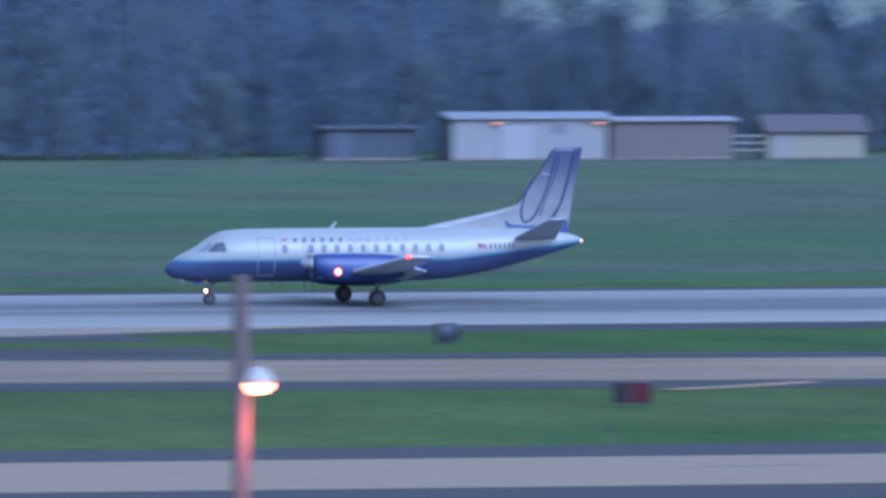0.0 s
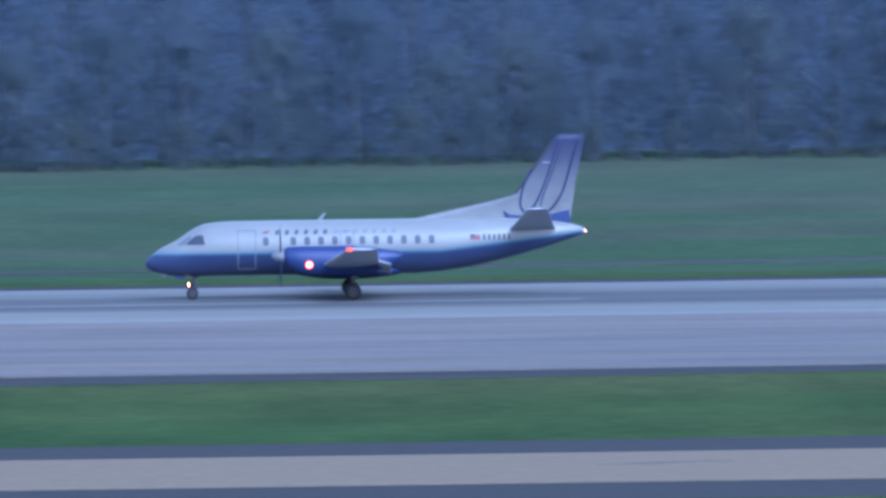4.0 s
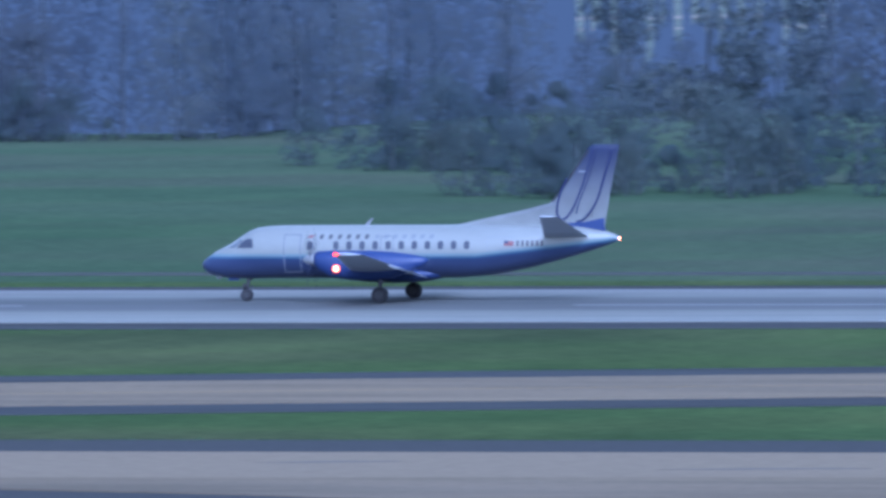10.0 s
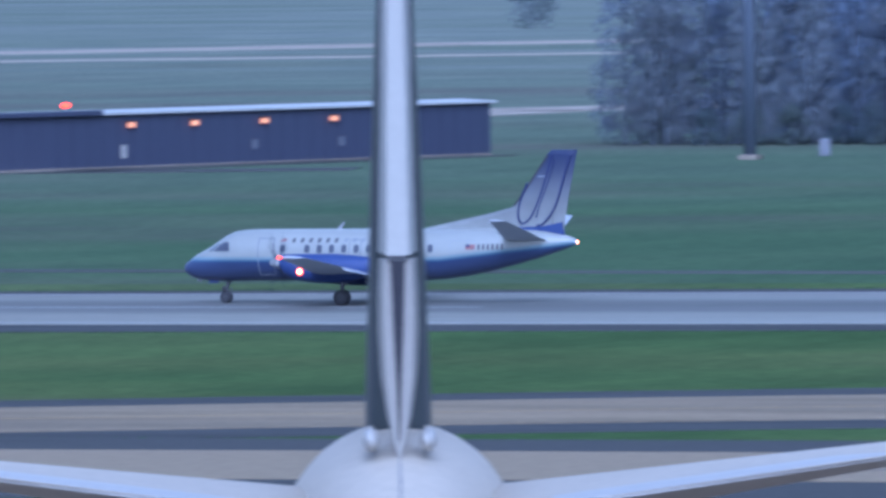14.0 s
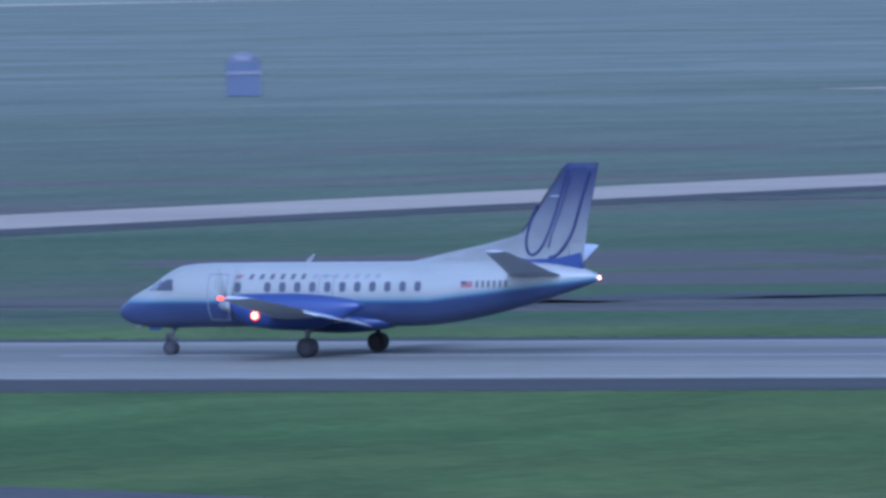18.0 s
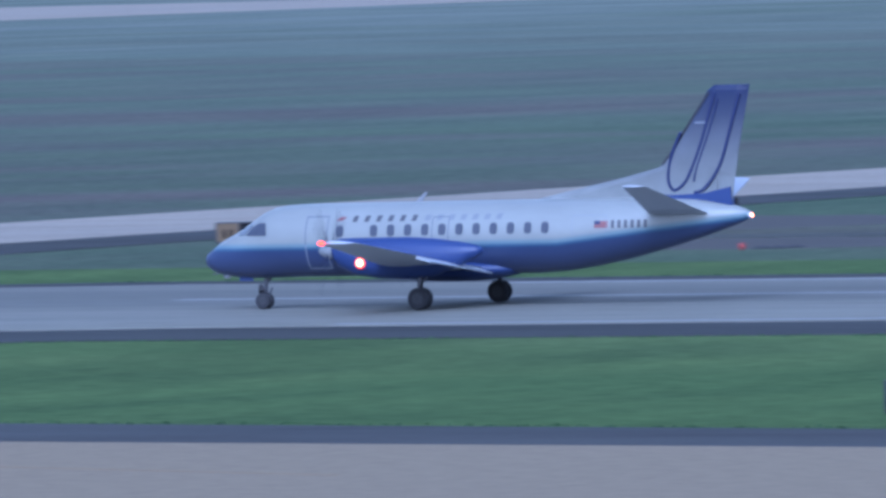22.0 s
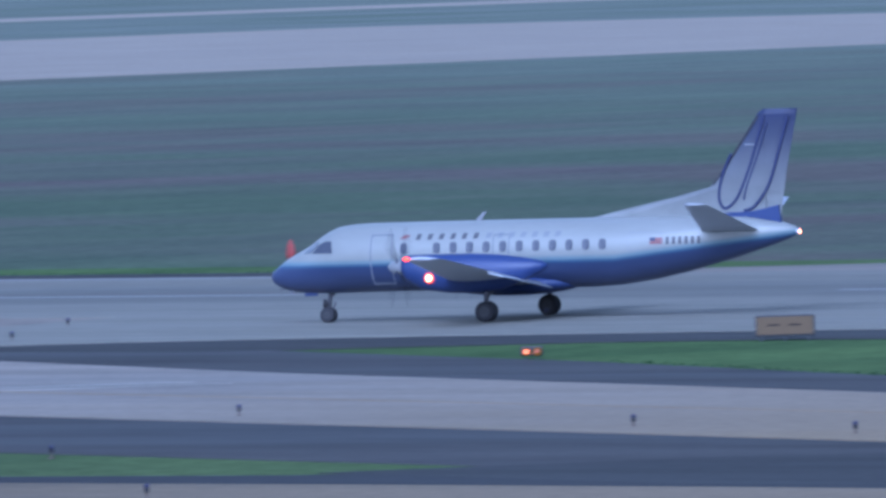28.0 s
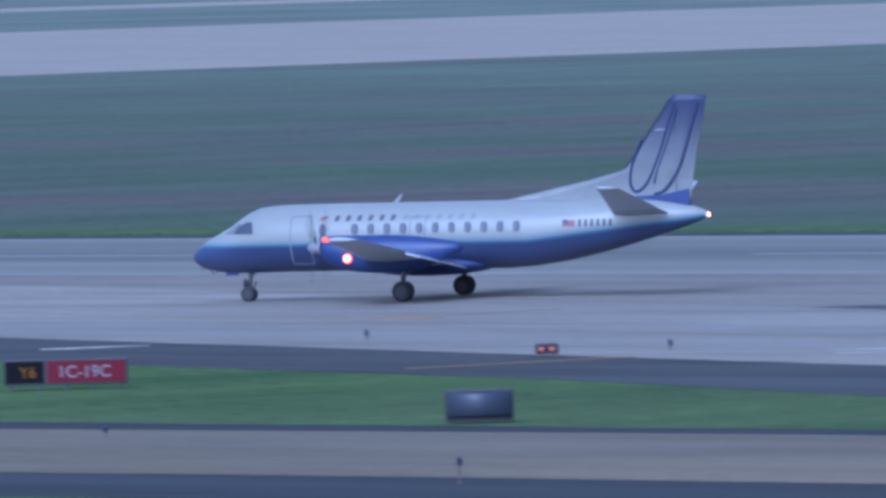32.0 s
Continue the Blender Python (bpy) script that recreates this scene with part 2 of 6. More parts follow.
def paving_material(name, base, rough, patch=0.25, gloss=0.25):
    """Concrete or asphalt, wet in patches, with stains along its length."""
    m = mat(name, base, rough, spec=gloss)
    stain = noise_at(m, 0.05, (0.25, 1.2, 1), 5)
    grain = noise_at(m, 1.4, (1, 1, 1), 5, 0.7)
    dark = tuple(c * (1 - patch) for c in base)
    c = ramp(m, stain, ((0.35, dark), (0.65, base)))
    g = ramp(m, grain, ((0.25, (0.8, 0.8, 0.8)), (0.75, (1.15, 1.15, 1.15))))
    wash = ramp(m, noise_at(m, 0.22, (0.22, 1, 1), 4, 0.6), ((0.36, (1 - patch * 0.75,) * 3), (0.50, (1, 1, 1)), (0.66, (1 + patch * 0.5,) * 3)))
    use(m, blend(m, 1.0, blend(m, 1.0, c, g, "MULTIPLY"), wash, "MULTIPLY"), "Base Color")
    use(m, ramp(m, stain, ((0.4, (rough * 0.75,) * 3), (0.65, (min(1, rough * 1.2),) * 3))), "Roughness")
    return m


def across_material(name, bands, rough, wet):
    """A strip paved along x whose tone changes across y: bands of (y, colour)."""
    m = mat(name, bands[0][1], rough, spec=0.08)
    c = m.node_tree.nodes.new("ShaderNodeTexCoord")
    s = m.node_tree.nodes.new("ShaderNodeSeparateXYZ")
    m.node_tree.links.new(c.outputs["Object"], s.inputs[0])
    r = m.node_tree.nodes.new("ShaderNodeMapRange")
    r.inputs["From Min"].default_value, r.inputs["From Max"].default_value = bands[0][0], bands[-1][0]
    shift = node(m, "ShaderNodeMath")
    shift.operation = "MULTIPLY_ADD"
    m.node_tree.links.new(noise_at(m, 0.06, (0.3, 1, 1), 4), shift.inputs[0])
    shift.inputs[1].default_value = 5.0
    add = node(m, "ShaderNodeMath")
    add.operation = "ADD"
    m.node_tree.links.new(s.outputs[1], shift.inputs[2])
    m.node_tree.links.new(shift.outputs[0], add.inputs[0])
    add.inputs[1].default_value = -2.5
    m.node_tree.links.new(add.outputs[0], r.inputs["Value"])
    lo, hi = bands[0][0], bands[-1][0]
    tone = ramp(m, r.outputs[0], tuple(((y - lo) / (hi - lo), col) for y, col in bands))
    grain = noise_at(m, 1.2, (0.3, 1, 1), 5, 0.7)
    g = ramp(m, grain, ((0.25, (0.82, 0.82, 0.82)), (0.75, (1.12, 1.12, 1.12))))
    dry = m.node_tree.nodes.new("ShaderNodeMapRange")
    dry.inputs["From Min"].default_value, dry.inputs["From Max"].default_value = -180.0, -330.0
    m.node_tree.links.new(s.outputs[0], dry.inputs["Value"])
    tone = blend(m, 1.0, tone, blend(m, dry.outputs[0], (1, 1, 1), (1.0, 0.94, 0.85)), "MULTIPLY")
    even = node(m, "ShaderNodeMath")
    even.operation = "MULTIPLY"
    m.node_tree.links.new(dry.outputs[0], even.inputs[0])
    even.inputs[1].default_value = 0.55
    tone = blend(m, even.outputs[0], tone, tuple(v * 0.72 for v in bands[-1][1]))
    worn_in = ramp(m, noise_at(m, 0.55, (0.035, 1.0, 1), 5, 0.65), ((0.34, (0.84, 0.84, 0.85)), (0.5, (1, 1, 1)), (0.68, (1.10, 1.10, 1.09))))
    use(m, blend(m, 1.0, blend(m, 1.0, tone, g, "MULTIPLY"), worn_in, "MULTIPLY"), "Base Color")
    streak = noise_at(m, 0.08, (0.06, 1.5, 1), 4)
    use(m, ramp(m, streak, ((0.35, (wet,) * 3), (0.65, (rough,) * 3))), "Roughness")
    return m


GRASS = grass_material("mown_grass", (0.066, 0.110, 0.044), (0.090, 0.120, 0.050), (0.100, 0.106, 0.062), west=((0.094, 0.144, 0.062), (0.106, 0.150, 0.066), (0.108, 0.142, 0.074)), turns=(-120.0, -250.0))
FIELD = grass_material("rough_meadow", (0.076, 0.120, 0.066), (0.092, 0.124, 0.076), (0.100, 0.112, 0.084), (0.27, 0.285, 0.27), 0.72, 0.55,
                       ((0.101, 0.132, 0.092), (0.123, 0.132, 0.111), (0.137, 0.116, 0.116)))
RUNWAY = across_material("runway_concrete", ((-23, (0.290, 0.287, 0.248)), (-9, (0.246, 0.246, 0.215)), (-5, (0.142, 0.144, 0.136)),
                                            (7, (0.136, 0.138, 0.130)), (12, (0.213, 0.213, 0.192)), (23, (0.262, 0.260, 0.230))), 0.85, 0.62)
SKID = worn("skid_rubber_marks", (0.11, 0.10, 0.09), 0.85, scale=0.6, amount=0.3)
CONCRETE = paving_material("tan_concrete", (0.268, 0.214, 0.140), 0.95, gloss=0.06)
WETCONC = paving_material("wet_concrete", (0.262, 0.228, 0.188), 0.8, gloss=0.13)
ASPHALT = paving_material("shoulder_asphalt", (0.066, 0.066, 0.064), 0.9, gloss=0.12)

WETASPHALT = paving_material("wet_shoulder_asphalt", (0.076, 0.073, 0.070), 0.8, 0.35, gloss=0.15)
BAREEARTH = worn("bare_damp_earth", (0.098, 0.092, 0.084), 0.95, scale=0.25, amount=0.4, spec=0.1)
HOLLOW = paving_material("dark_wet_mud", (0.072, 0.075, 0.078), 0.95, 0.4, gloss=0.15)


def drying_material(name, wet, dry, middle, near, far):
    """Wet concrete that dries to tan with the distance along x from its middle."""
    m = paving_material(name, wet, 0.8, gloss=0.14)
    c = m.node_tree.nodes.new("ShaderNodeTexCoord")
    s = m.node_tree.nodes.new("ShaderNodeSeparateXYZ")
    m.node_tree.links.new(c.outputs["Object"], s.inputs[0])
    d = node(m, "ShaderNodeMath")
    d.operation = "SUBTRACT"
    m.node_tree.links.new(s.outputs[0], d.inputs[0])
    d.inputs[1].default_value = middle
    a = node(m, "ShaderNodeMath")
    a.operation = "ABSOLUTE"
    m.node_tree.links.new(d.outputs[0], a.inputs[0])
    w = node(m, "ShaderNodeMath")
    w.operation = "MULTIPLY_ADD"
    m.node_tree.links.new(noise_at(m, 0.05, (0.4, 2.0, 1), 4), w.inputs[0])
    w.inputs[1].default_value = 40.0
    m.node_tree.links.new(a.outputs[0], w.inputs[2])
    r = m.node_tree.nodes.new("ShaderNodeMapRange")
    r.inputs["From Min"].default_value, r.inputs["From Max"].default_value = near + 20.0, far + 20.0
    m.node_tree.links.new(w.outputs[0], r.inputs["Value"])
    old = m.node_tree.nodes["Principled BSDF"].inputs["Base Color"].links[0].from_socket
    grain = ramp(m, noise_at(m, 1.4, (1, 1, 1), 5, 0.7), ((0.25, tuple(v * 0.8 for v in dry)), (0.75, tuple(v * 1.15 for v in dry))))
    use(m, blend(m, r.outputs[0], old, grain), "Base Color")
    rough = m.node_tree.nodes["Principled BSDF"].inputs["Roughness"].links[0].from_socket
    use(m, blend(m, r.outputs[0], rough, (0.97, 0.97, 0.97)), "Roughness")
    return m


TURNOFF = drying_material("turnoff_concrete", (0.245, 0.222, 0.195), (0.268, 0.214, 0.140), 32.0, 76.0, 100.0)
EXITCONC = drying_material("exit_concrete", (0.31, 0.275, 0.23), (0.268, 0.214, 0.140), -500.0, 95.0, 145.0)
NEARCONC = drying_material("near_taxiway_concrete", (0.205, 0.166, 0.110), (0.268, 0.214, 0.140), -440.0, 70.0, 130.0)
NEARASPHALT = drying_material("near_shoulder_asphalt", (0.044, 0.045, 0.048), (0.066, 0.066, 0.064), -440.0, 70.0, 130.0)
APRON = paving_material("apron_concrete", (0.25, 0.215, 0.175), 0.9, gloss=0.08)
YELLOW = worn("yellow_line_paint", (0.34, 0.23, 0.09), 0.85, scale=0.4, amount=0.5)
FADEDYELLOW = worn("faded_yellow_line_paint", (0.26, 0.185, 0.10), 0.85, scale=0.4, amount=0.5)
WHITE = worn("white_aircraft_paint", (0.55, 0.55, 0.54), 0.35, scale=0.8, amount=0.08)
GREYPAINT = worn("grey_aircraft_paint", (0.46, 0.48, 0.53), 0.5, scale=0.8, amount=0.15)
BLUE = worn("blue_aircraft_paint", (0.032, 0.05, 0.16), 0.4, scale=0.8, amount=0.15)
NAVY = worn("navy_stripe_paint", (0.014, 0.020, 0.085), 0.45)
RUBBER = worn("tyre_rubber", (0.034, 0.034, 0.040), 0.85)
STEEL = worn("gear_steel", (0.11, 0.11, 0.125), 0.5, 0.3)
DARKMETAL = worn("dark_metal", (0.05, 0.05, 0.055), 0.5, 0.3)
GLASS = mat("dark_glass", (0.066, 0.072, 0.100), 0.3)
# the pale base colour paints the reflection in the windscreen
SCREEN = mat("glass_with_painted_reflection", (0.20, 0.22, 0.25), 0.15)
SEAMDARK = worn("dark_panel_gap", (0.15, 0.16, 0.20), 0.7)
BAREMETAL = worn("polished_leading_edge", (0.80, 0.80, 0.82), 0.35, 0.15)
SEAM = worn("door_outline_paint", (0.25, 0.265, 0.31), 0.6)
FARCONC = paving_material("pale_far_concrete", (0.37, 0.325, 0.265), 0.97, 0.15, gloss=0.04)
LANE = paving_material("worn_dirt_lane", (0.095, 0.098, 0.088), 0.95, gloss=0.05)
FADEDWHITE = worn("faded_white_paint", (0.27, 0.265, 0.26), 0.8, scale=0.3, amount=0.4)
LETTER = worn("dark_lettering_paint", (0.085, 0.085, 0.10), 0.5)
PALELETTER = worn("pale_lettering_paint", (0.22, 0.23, 0.25), 0.5)
REDFLAG = worn("red_flag_paint", (0.22, 0.085, 0.09), 0.5)
GLOW_RED = mat("red_lamp_glass", (0.6, 0.05, 0.02), 0.3, emit=(1.0, 0.035, 0.0), power=3.5)
GLOW_WARM = mat("landing_lamp_glass", (0.8, 0.5, 0.3), 0.3, emit=(1.0, 0.38, 0.11), power=7)
GLOW_HALO = mat("lamp_halo_glow", (0.6, 0.2, 0.1), 0.3, emit=(1.0, 0.16, 0.05), power=3.0)
GLOW_OUTERHALO = mat("lamp_outer_halo_glow", (0.3, 0.06, 0.05), 0.3, emit=(1.0, 0.05, 0.03), power=0.7)
GLOW_TAXI = mat("taxi_lamp_glass", (0.8, 0.5, 0.3), 0.3, emit=(1.0, 0.32, 0.09), power=18)
GLOW_TAIL = mat("tail_lamp_glass", (0.8, 0.6, 0.4), 0.3, emit=(1.0, 0.24, 0.05), power=8)
GLOW_SODIUM = mat("sodium_lamp_glass", (0.9, 0.6, 0.4), 0.3, emit=(1.0, 0.27, 0.06), power=5)
GLOW_SMALL = mat("amber_lamp_glass", (0.8, 0.3, 0.2), 0.3, emit=(1.0, 0.14, 0.02), power=2)

# ---- building kit ----


def finish(name, bm, material, smooth=False):
    bmesh.ops.recalc_face_normals(bm, faces=bm.faces)
    me = bpy.data.meshes.new(name)
    bm.to_mesh(me)
    bm.free()
    for m in (material if isinstance(material, (list, tuple)) else (material,)):
        me.materials.append(m)
    if smooth:
        me.shade_smooth()
    return me


def part(name, bm, material, parent, label="", smooth=False):
    ob = new(name, finish(name, bm, material, smooth))
    ob.parent = parent
    return tagged(ob, label)


def thing(name, m, label, category, group="", kind=""):
    ob = new(name)
    ob.empty_display_size = 0.2
    ob.matrix_world = m
    return tagged(ob, label, category, group, kind)


def solid(name, bm, material, m, label, category, group="", kind="", smooth=False):
    ob = new(name, finish(name, bm, material, smooth))
    ob.matrix_world = m
    return tagged(ob, label, category, group, kind)


def box(x0, y0, z0, x1, y1, z1, bevel=0.0, bm=None):
    b = bmesh.new()
    bmesh.ops.create_cube(b, size=1)
    for v in b.verts:
        v.co = Vector((x0 + (v.co.x + 0.5) * (x1 - x0), y0 + (v.co.y + 0.5) * (y1 - y0), z0 + (v.co.z + 0.5) * (z1 - z0)))
    if bevel:
        bmesh.ops.bevel(b, geom=b.edges[:], offset=bevel, segments=2, affect="EDGES", profile=0.5)
    return into(bm, b)


def into(bm, b):
    if bm is None:
        return b
    me = bpy.data.meshes.new("joined")
    b.to_mesh(me)
    b.free()
    bm.from_mesh(me)
    bpy.data.meshes.remove(me)
    return bm


def ring(centre, radius, axis="z", n=16, flat=1.0):
    out = []
    for i in range(n):
        a = 2 * math.pi * i / n
        u, v = math.cos(a) * radius, math.sin(a) * radius * flat
        out.append(Vector(centre) + (Vector((u, v, 0)) if axis == "z" else Vector((0, u, v)) if axis == "x" else Vector((u, 0, v))))
    return out


def loft(rings, bm=None, caps=True):
    """A skin through rings of equal count."""
    b = bmesh.new()
    rows = [[b.verts.new(p) for p in r] for r in rings]
    n = len(rows[0])
    for r0, r1 in zip(rows, rows[1:]):
        for i in range(n):
            b.faces.new((r0[i], r0[(i + 1) % n], r1[(i + 1) % n], r1[i]))
    if caps:
        b.faces.new(rows[0][::-1])
        b.faces.new(rows[-1])
    bmesh.ops.remove_doubles(b, verts=b.verts, dist=1e-5)
    return into(bm, b)


def tube(p, q, r0, r1=None, n=10, bm=None):
    p, q = Vector(p), Vector(q)
    r1 = r0 if r1 is None else r1
    turn = (q - p).to_track_quat("Z", "Y").to_matrix()
    rows = []
    for c, r in ((p, r0), (q, r1)):
        rows.append([c + turn @ Vector((math.cos(2 * math.pi * i / n) * r, math.sin(2 * math.pi * i / n) * r, 0)) for i in range(n)])
    return loft(rows, bm)


def ball(centre, r, scale=(1, 1, 1), n=14, bm=None):
    b = bmesh.new()
    bmesh.ops.create_uvsphere(b, u_segments=n, v_segments=max(6, n // 2), radius=r)
    for v in b.verts:
        v.co = Vector((v.co.x * scale[0], v.co.y * scale[1], v.co.z * scale[2])) + Vector(centre)
    return into(bm, b)


def foil(chord_le, chord_te, thick, n=9):
    """Points of a wing section in (fore, up): fore runs from the leading to the trailing edge."""
    up, low = [], []
    c = chord_le - chord_te
    for i in range(n + 1):
        s = 0.5 - 0.5 * math.cos(math.pi * i / n)
        h = thick * c * (2.97 * math.sqrt(s) - 1.26 * s - 3.52 * s * s + 2.84 * s ** 3 - 1.03 * s ** 4) * 0.5 * 2
        up.append((chord_le - s * c, h * 0.62))
        low.append((chord_le - s * c, -h * 0.38))
    return up + low[-2:0:-1]


def slab(points, z0, z1, bm=None):
    """A flat plate on an outline of (x, y)."""
    b = bmesh.new()
    low = [b.verts.new((x, y, z0)) for x, y in points]
    top = [b.verts.new((x, y, z1)) for x, y in points]
    b.faces.new(top)
    b.faces.new(low[::-1])
    for i in range(len(points)):
        j = (i + 1) % len(points)
        b.faces.new((low[i], low[j], top[j], top[i]))
    return into(bm, b)


def smooth_line(points, steps=8):
    """A smooth run through a few points of (x, y)."""
    out = []
    for i in range(len(points) - 1):
        p0, p1, p2, p3 = (Vector(points[min(max(k, 0), len(points) - 1)]) for k in (i - 1, i, i + 1, i + 2))
        for s in range(steps):
            t = s / steps
            out.append(0.5 * (2 * p1 + (p2 - p0) * t + (2 * p0 - 5 * p1 + 4 * p2 - p3) * t * t + (3 * p1 - p0 - 3 * p2 + p3) * t ** 3))
    return out + [Vector(points[-1])]


def strip(points, width, z0, z1, bm=None, steps=8):
    """A paved band of that width along a smooth line."""
    line = smooth_line(points, steps)
    left, right = [], []
    for i, p in enumerate(line):
        d = (line[min(i + 1, len(line) - 1)] - line[max(i - 1, 0)]).normalized()
        nrm = Vector((-d.y, d.x)) * width * 0.5
        left.append(p + nrm)
        right.append(p - nrm)
    b = bmesh.new()
    rows = [[b.verts.new((q.x, q.y, z)) for q, z in ((l, z0), (l, z1), (r, z1), (r, z0))] for l, r in zip(left, right)]
    for r0, r1 in zip(rows, rows[1:]):
        for k in range(4):
            b.faces.new((r0[k], r0[(k + 1) % 4], r1[(k + 1) % 4], r1[k]))
    b.faces.new(rows[0][::-1])
    b.faces.new(rows[-1])
    return into(bm, b)


HERE = pose(0, 0, 0)

# ---- ground, runway and taxiways ----
bm = bmesh.new()
xs = [-4500, -2400, -1400, -900, -600, -400, -200, 0, 200, 400, 1000, 4500]
ys = [-4000, -400, 100, 300, 500, 640, 900, 1150, 1500, 2400, 4500]
grid = [[bm.verts.new((x, y, 0)) for x in xs] for y in ys]
for j in range(len(ys) - 1):
    for i in range(len(xs) - 1):
        f = bm.faces.new((grid[j][i], grid[j][i + 1], grid[j + 1][i + 1], grid[j + 1][i]))
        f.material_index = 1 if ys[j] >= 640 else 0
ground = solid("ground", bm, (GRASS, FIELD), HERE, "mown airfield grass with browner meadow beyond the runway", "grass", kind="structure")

solid("road_shoulder_runway", slab(((700, -30.5), (700, 28.5), (-200, 28.5), (-330, 20.5), (-400, 20.5), (-415, 17.5), (-429, 16), (-429, 28.5), (-1500, 28.5), (-1500, -30.5), (-470, -30.5), (-450, -52), (-430, -55.2),
                                    (-425, -52.5), (-418, -48.7), (-411, -47.2), (-386, -47.5), (-374, -40.5), (-365, -36.3), (-300, -37), (-200, -30.5)), 0, 0.03), ASPHALT, pose(0, 602.5, 0),
      "dark asphalt shoulder along the runway", "pavement", kind="structure")
runway = solid("road_runway", slab(((700, -22.5), (700, 22.5), (-200, 22.5), (-330, 15.6), (-380, 15.6), (-394, 16.4), (-408, 13.5), (-427, 8.0), (-438, 12), (-446, 18), (-450, 22.5), (-1500, 22.5), (-1500, -22.5), (-462, -22.5),
                                    (-455, -50), (-449, -53.5), (-441, -46.3), (-433, -43.2), (-418, -39.8), (-394, -36.8), (-380, -29), (-366, -26.3), (-320, -25), (-200, -22.5)), 0, 0.06), RUNWAY, pose(0, 602.5, 0),
               "wet grey concrete runway darkened by tyre rubber", "runway", kind="structure")


def taxiway(name, points, width, shoulder, material, label, z=0.058):
    if shoulder:
        solid(name + "_shoulder", strip(points, width + 2 * shoulder, 0, z - 0.03), ASPHALT, HERE, "dark asphalt shoulder beside " + label, "pavement", kind="structure")
    return solid(name, strip(points, width, 0, z), material, HERE, label, "taxiway", kind="structure")


taxiway("road_near_taxiway", ((420, 435), (100, 435), (-150, 439), (-250, 441), (-350, 452.3), (-460, 449.5), (-640, 449.5)), 21, 0, NEARCONC, "tan concrete taxiway", 0.050)
solid("road_near_taxiway_shoulder", slab(((420, 455.5), (100, 455.5), (-150, 459.5), (-250, 461.5), (-300, 466), (-335, 470), (-348.5, 470.4), (-356, 467.8), (-368.5, 466.5), (-460, 466.5), (-640, 466.5),
                                          (-640, 431.5), (-460, 431.5), (-350, 432.0), (-300, 428.0), (-250, 419.0), (-150, 414.2), (-90, 413.6), (100, 414.5), (420, 414.5)), 0, 0.020), NEARASPHALT, HERE,
      "dark asphalt shoulder beside tan concrete taxiway", "pavement", kind="structure")
taxiway("road_link_taxiway", ((420, 508), (300, 512), (200, 518), (132, 526), (80, 533), (30, 534), (-35, 526), (-100, 509), (-166, 489), (-215, 466), (-270, 446)),
        23, 8, CONCRETE, "tan concrete link taxiway that bends away from the runway", 0.054)
solid("road_exit_taxiway_shoulder", slab(((-230, 470), (-281, 499), (-321, 506.5), (-355, 513), (-384, 527), (-404, 538), (-432, 551), (-470, 562), (-640, 620), (-640, 577), (-470, 511), (-412, 494), (-393, 486), (-378, 480), (-350, 471.5),
                                          (-335, 462), (-300, 440), (-230, 430)), 0, 0.018), WETASPHALT, HERE, "dark asphalt shoulder beside the exit taxiway", "pavement", kind="structure")
solid("road_exit_taxiway", slab(((-230, 462), (-281, 490), (-314, 495.6), (-345, 501), (-374, 514.5), (-410, 529.8), (-433, 541), (-470, 553), (-640, 612), (-640, 586), (-470, 523), (-412, 505), (-397, 501.5), (-365, 490.5), (-351, 485.5),
                                 (-335, 478), (-320, 470), (-300, 455), (-270, 440), (-230, 436)), 0, 0.046), EXITCONC, HERE, "wet pale concrete exit taxiway", "taxiway", kind="structure")
solid("pavement_runway_turnoff", slab(((-75, 579.8), (-56, 568.5), (-36, 562.5), (-20, 558), (-24, 554), (-34, 549), (-44, 542), (-54, 534), (-44, 528), (-34, 523), (-10, 519.5), (40, 521), (80, 522), (96, 527), (104, 533), (114, 543), (106, 547), (96, 550), (88, 555), (107, 564), (126, 572.5), (138, 579.8)), 0, 0.056), TURNOFF, HERE,
      "wet pale concrete between runway and link taxiway", "pavement", kind="structure")
solid("pavement_turnoff_wedge", slab(((84, 573), (84, 560), (87, 551.5), (104, 546), (126, 549), (126, 555), (106, 555.5), (100, 558), (108, 563), (126, 563), (126, 573)), 0, 0.026), ASPHALT, HERE,
      "dark asphalt wedge beside the turn-off", "pavement", kind="structure")
solid("pavement_turnoff_wedge_west", slab(((-6, 573), (-12, 561), (-20, 554.5), (-34, 548), (-60, 536), (-60, 541), (-45, 546.5), (-37, 550), (-45, 558), (-60, 563), (-60, 573)), 0, 0.026), ASPHALT, HERE,
      "dark asphalt wedge beside the turn-off", "pavement", kind="structure")
solid("pavement_side_joint", slab(((-44, 424), (-44, 428), (-90, 430), (-131, 429), (-130, 427.3), (-117.8, 422.6), (-105.5, 417.8), (-90, 409), (-81, 401), (-79, 394), (-72.5, 394), (-71.5, 404), (-67.5, 411.6), (-56, 417.5)), 0, 0.0525), CONCRETE, HERE,
      "tan concrete where a ramp lane joins the taxiway", "pavement", kind="structure")
solid("pavement_apron_corner", slab(((-215, 440), (-270, 470), (-305, 482), (-320, 478), (-327, 466), (-327, 452), (-300, 440)), 0, 0.042), CONCRETE, HERE,
      "tan concrete where two taxiways meet", "pavement", kind="structure")
solid("pavement_corner_shoulder", slab(((-315, 488), (-349, 478), (-356, 469), (-340, 464), (-315, 464)), 0, 0.022), ASPHALT, HERE,
      "dark asphalt shoulder where two taxiways meet", "pavement", kind="structure")
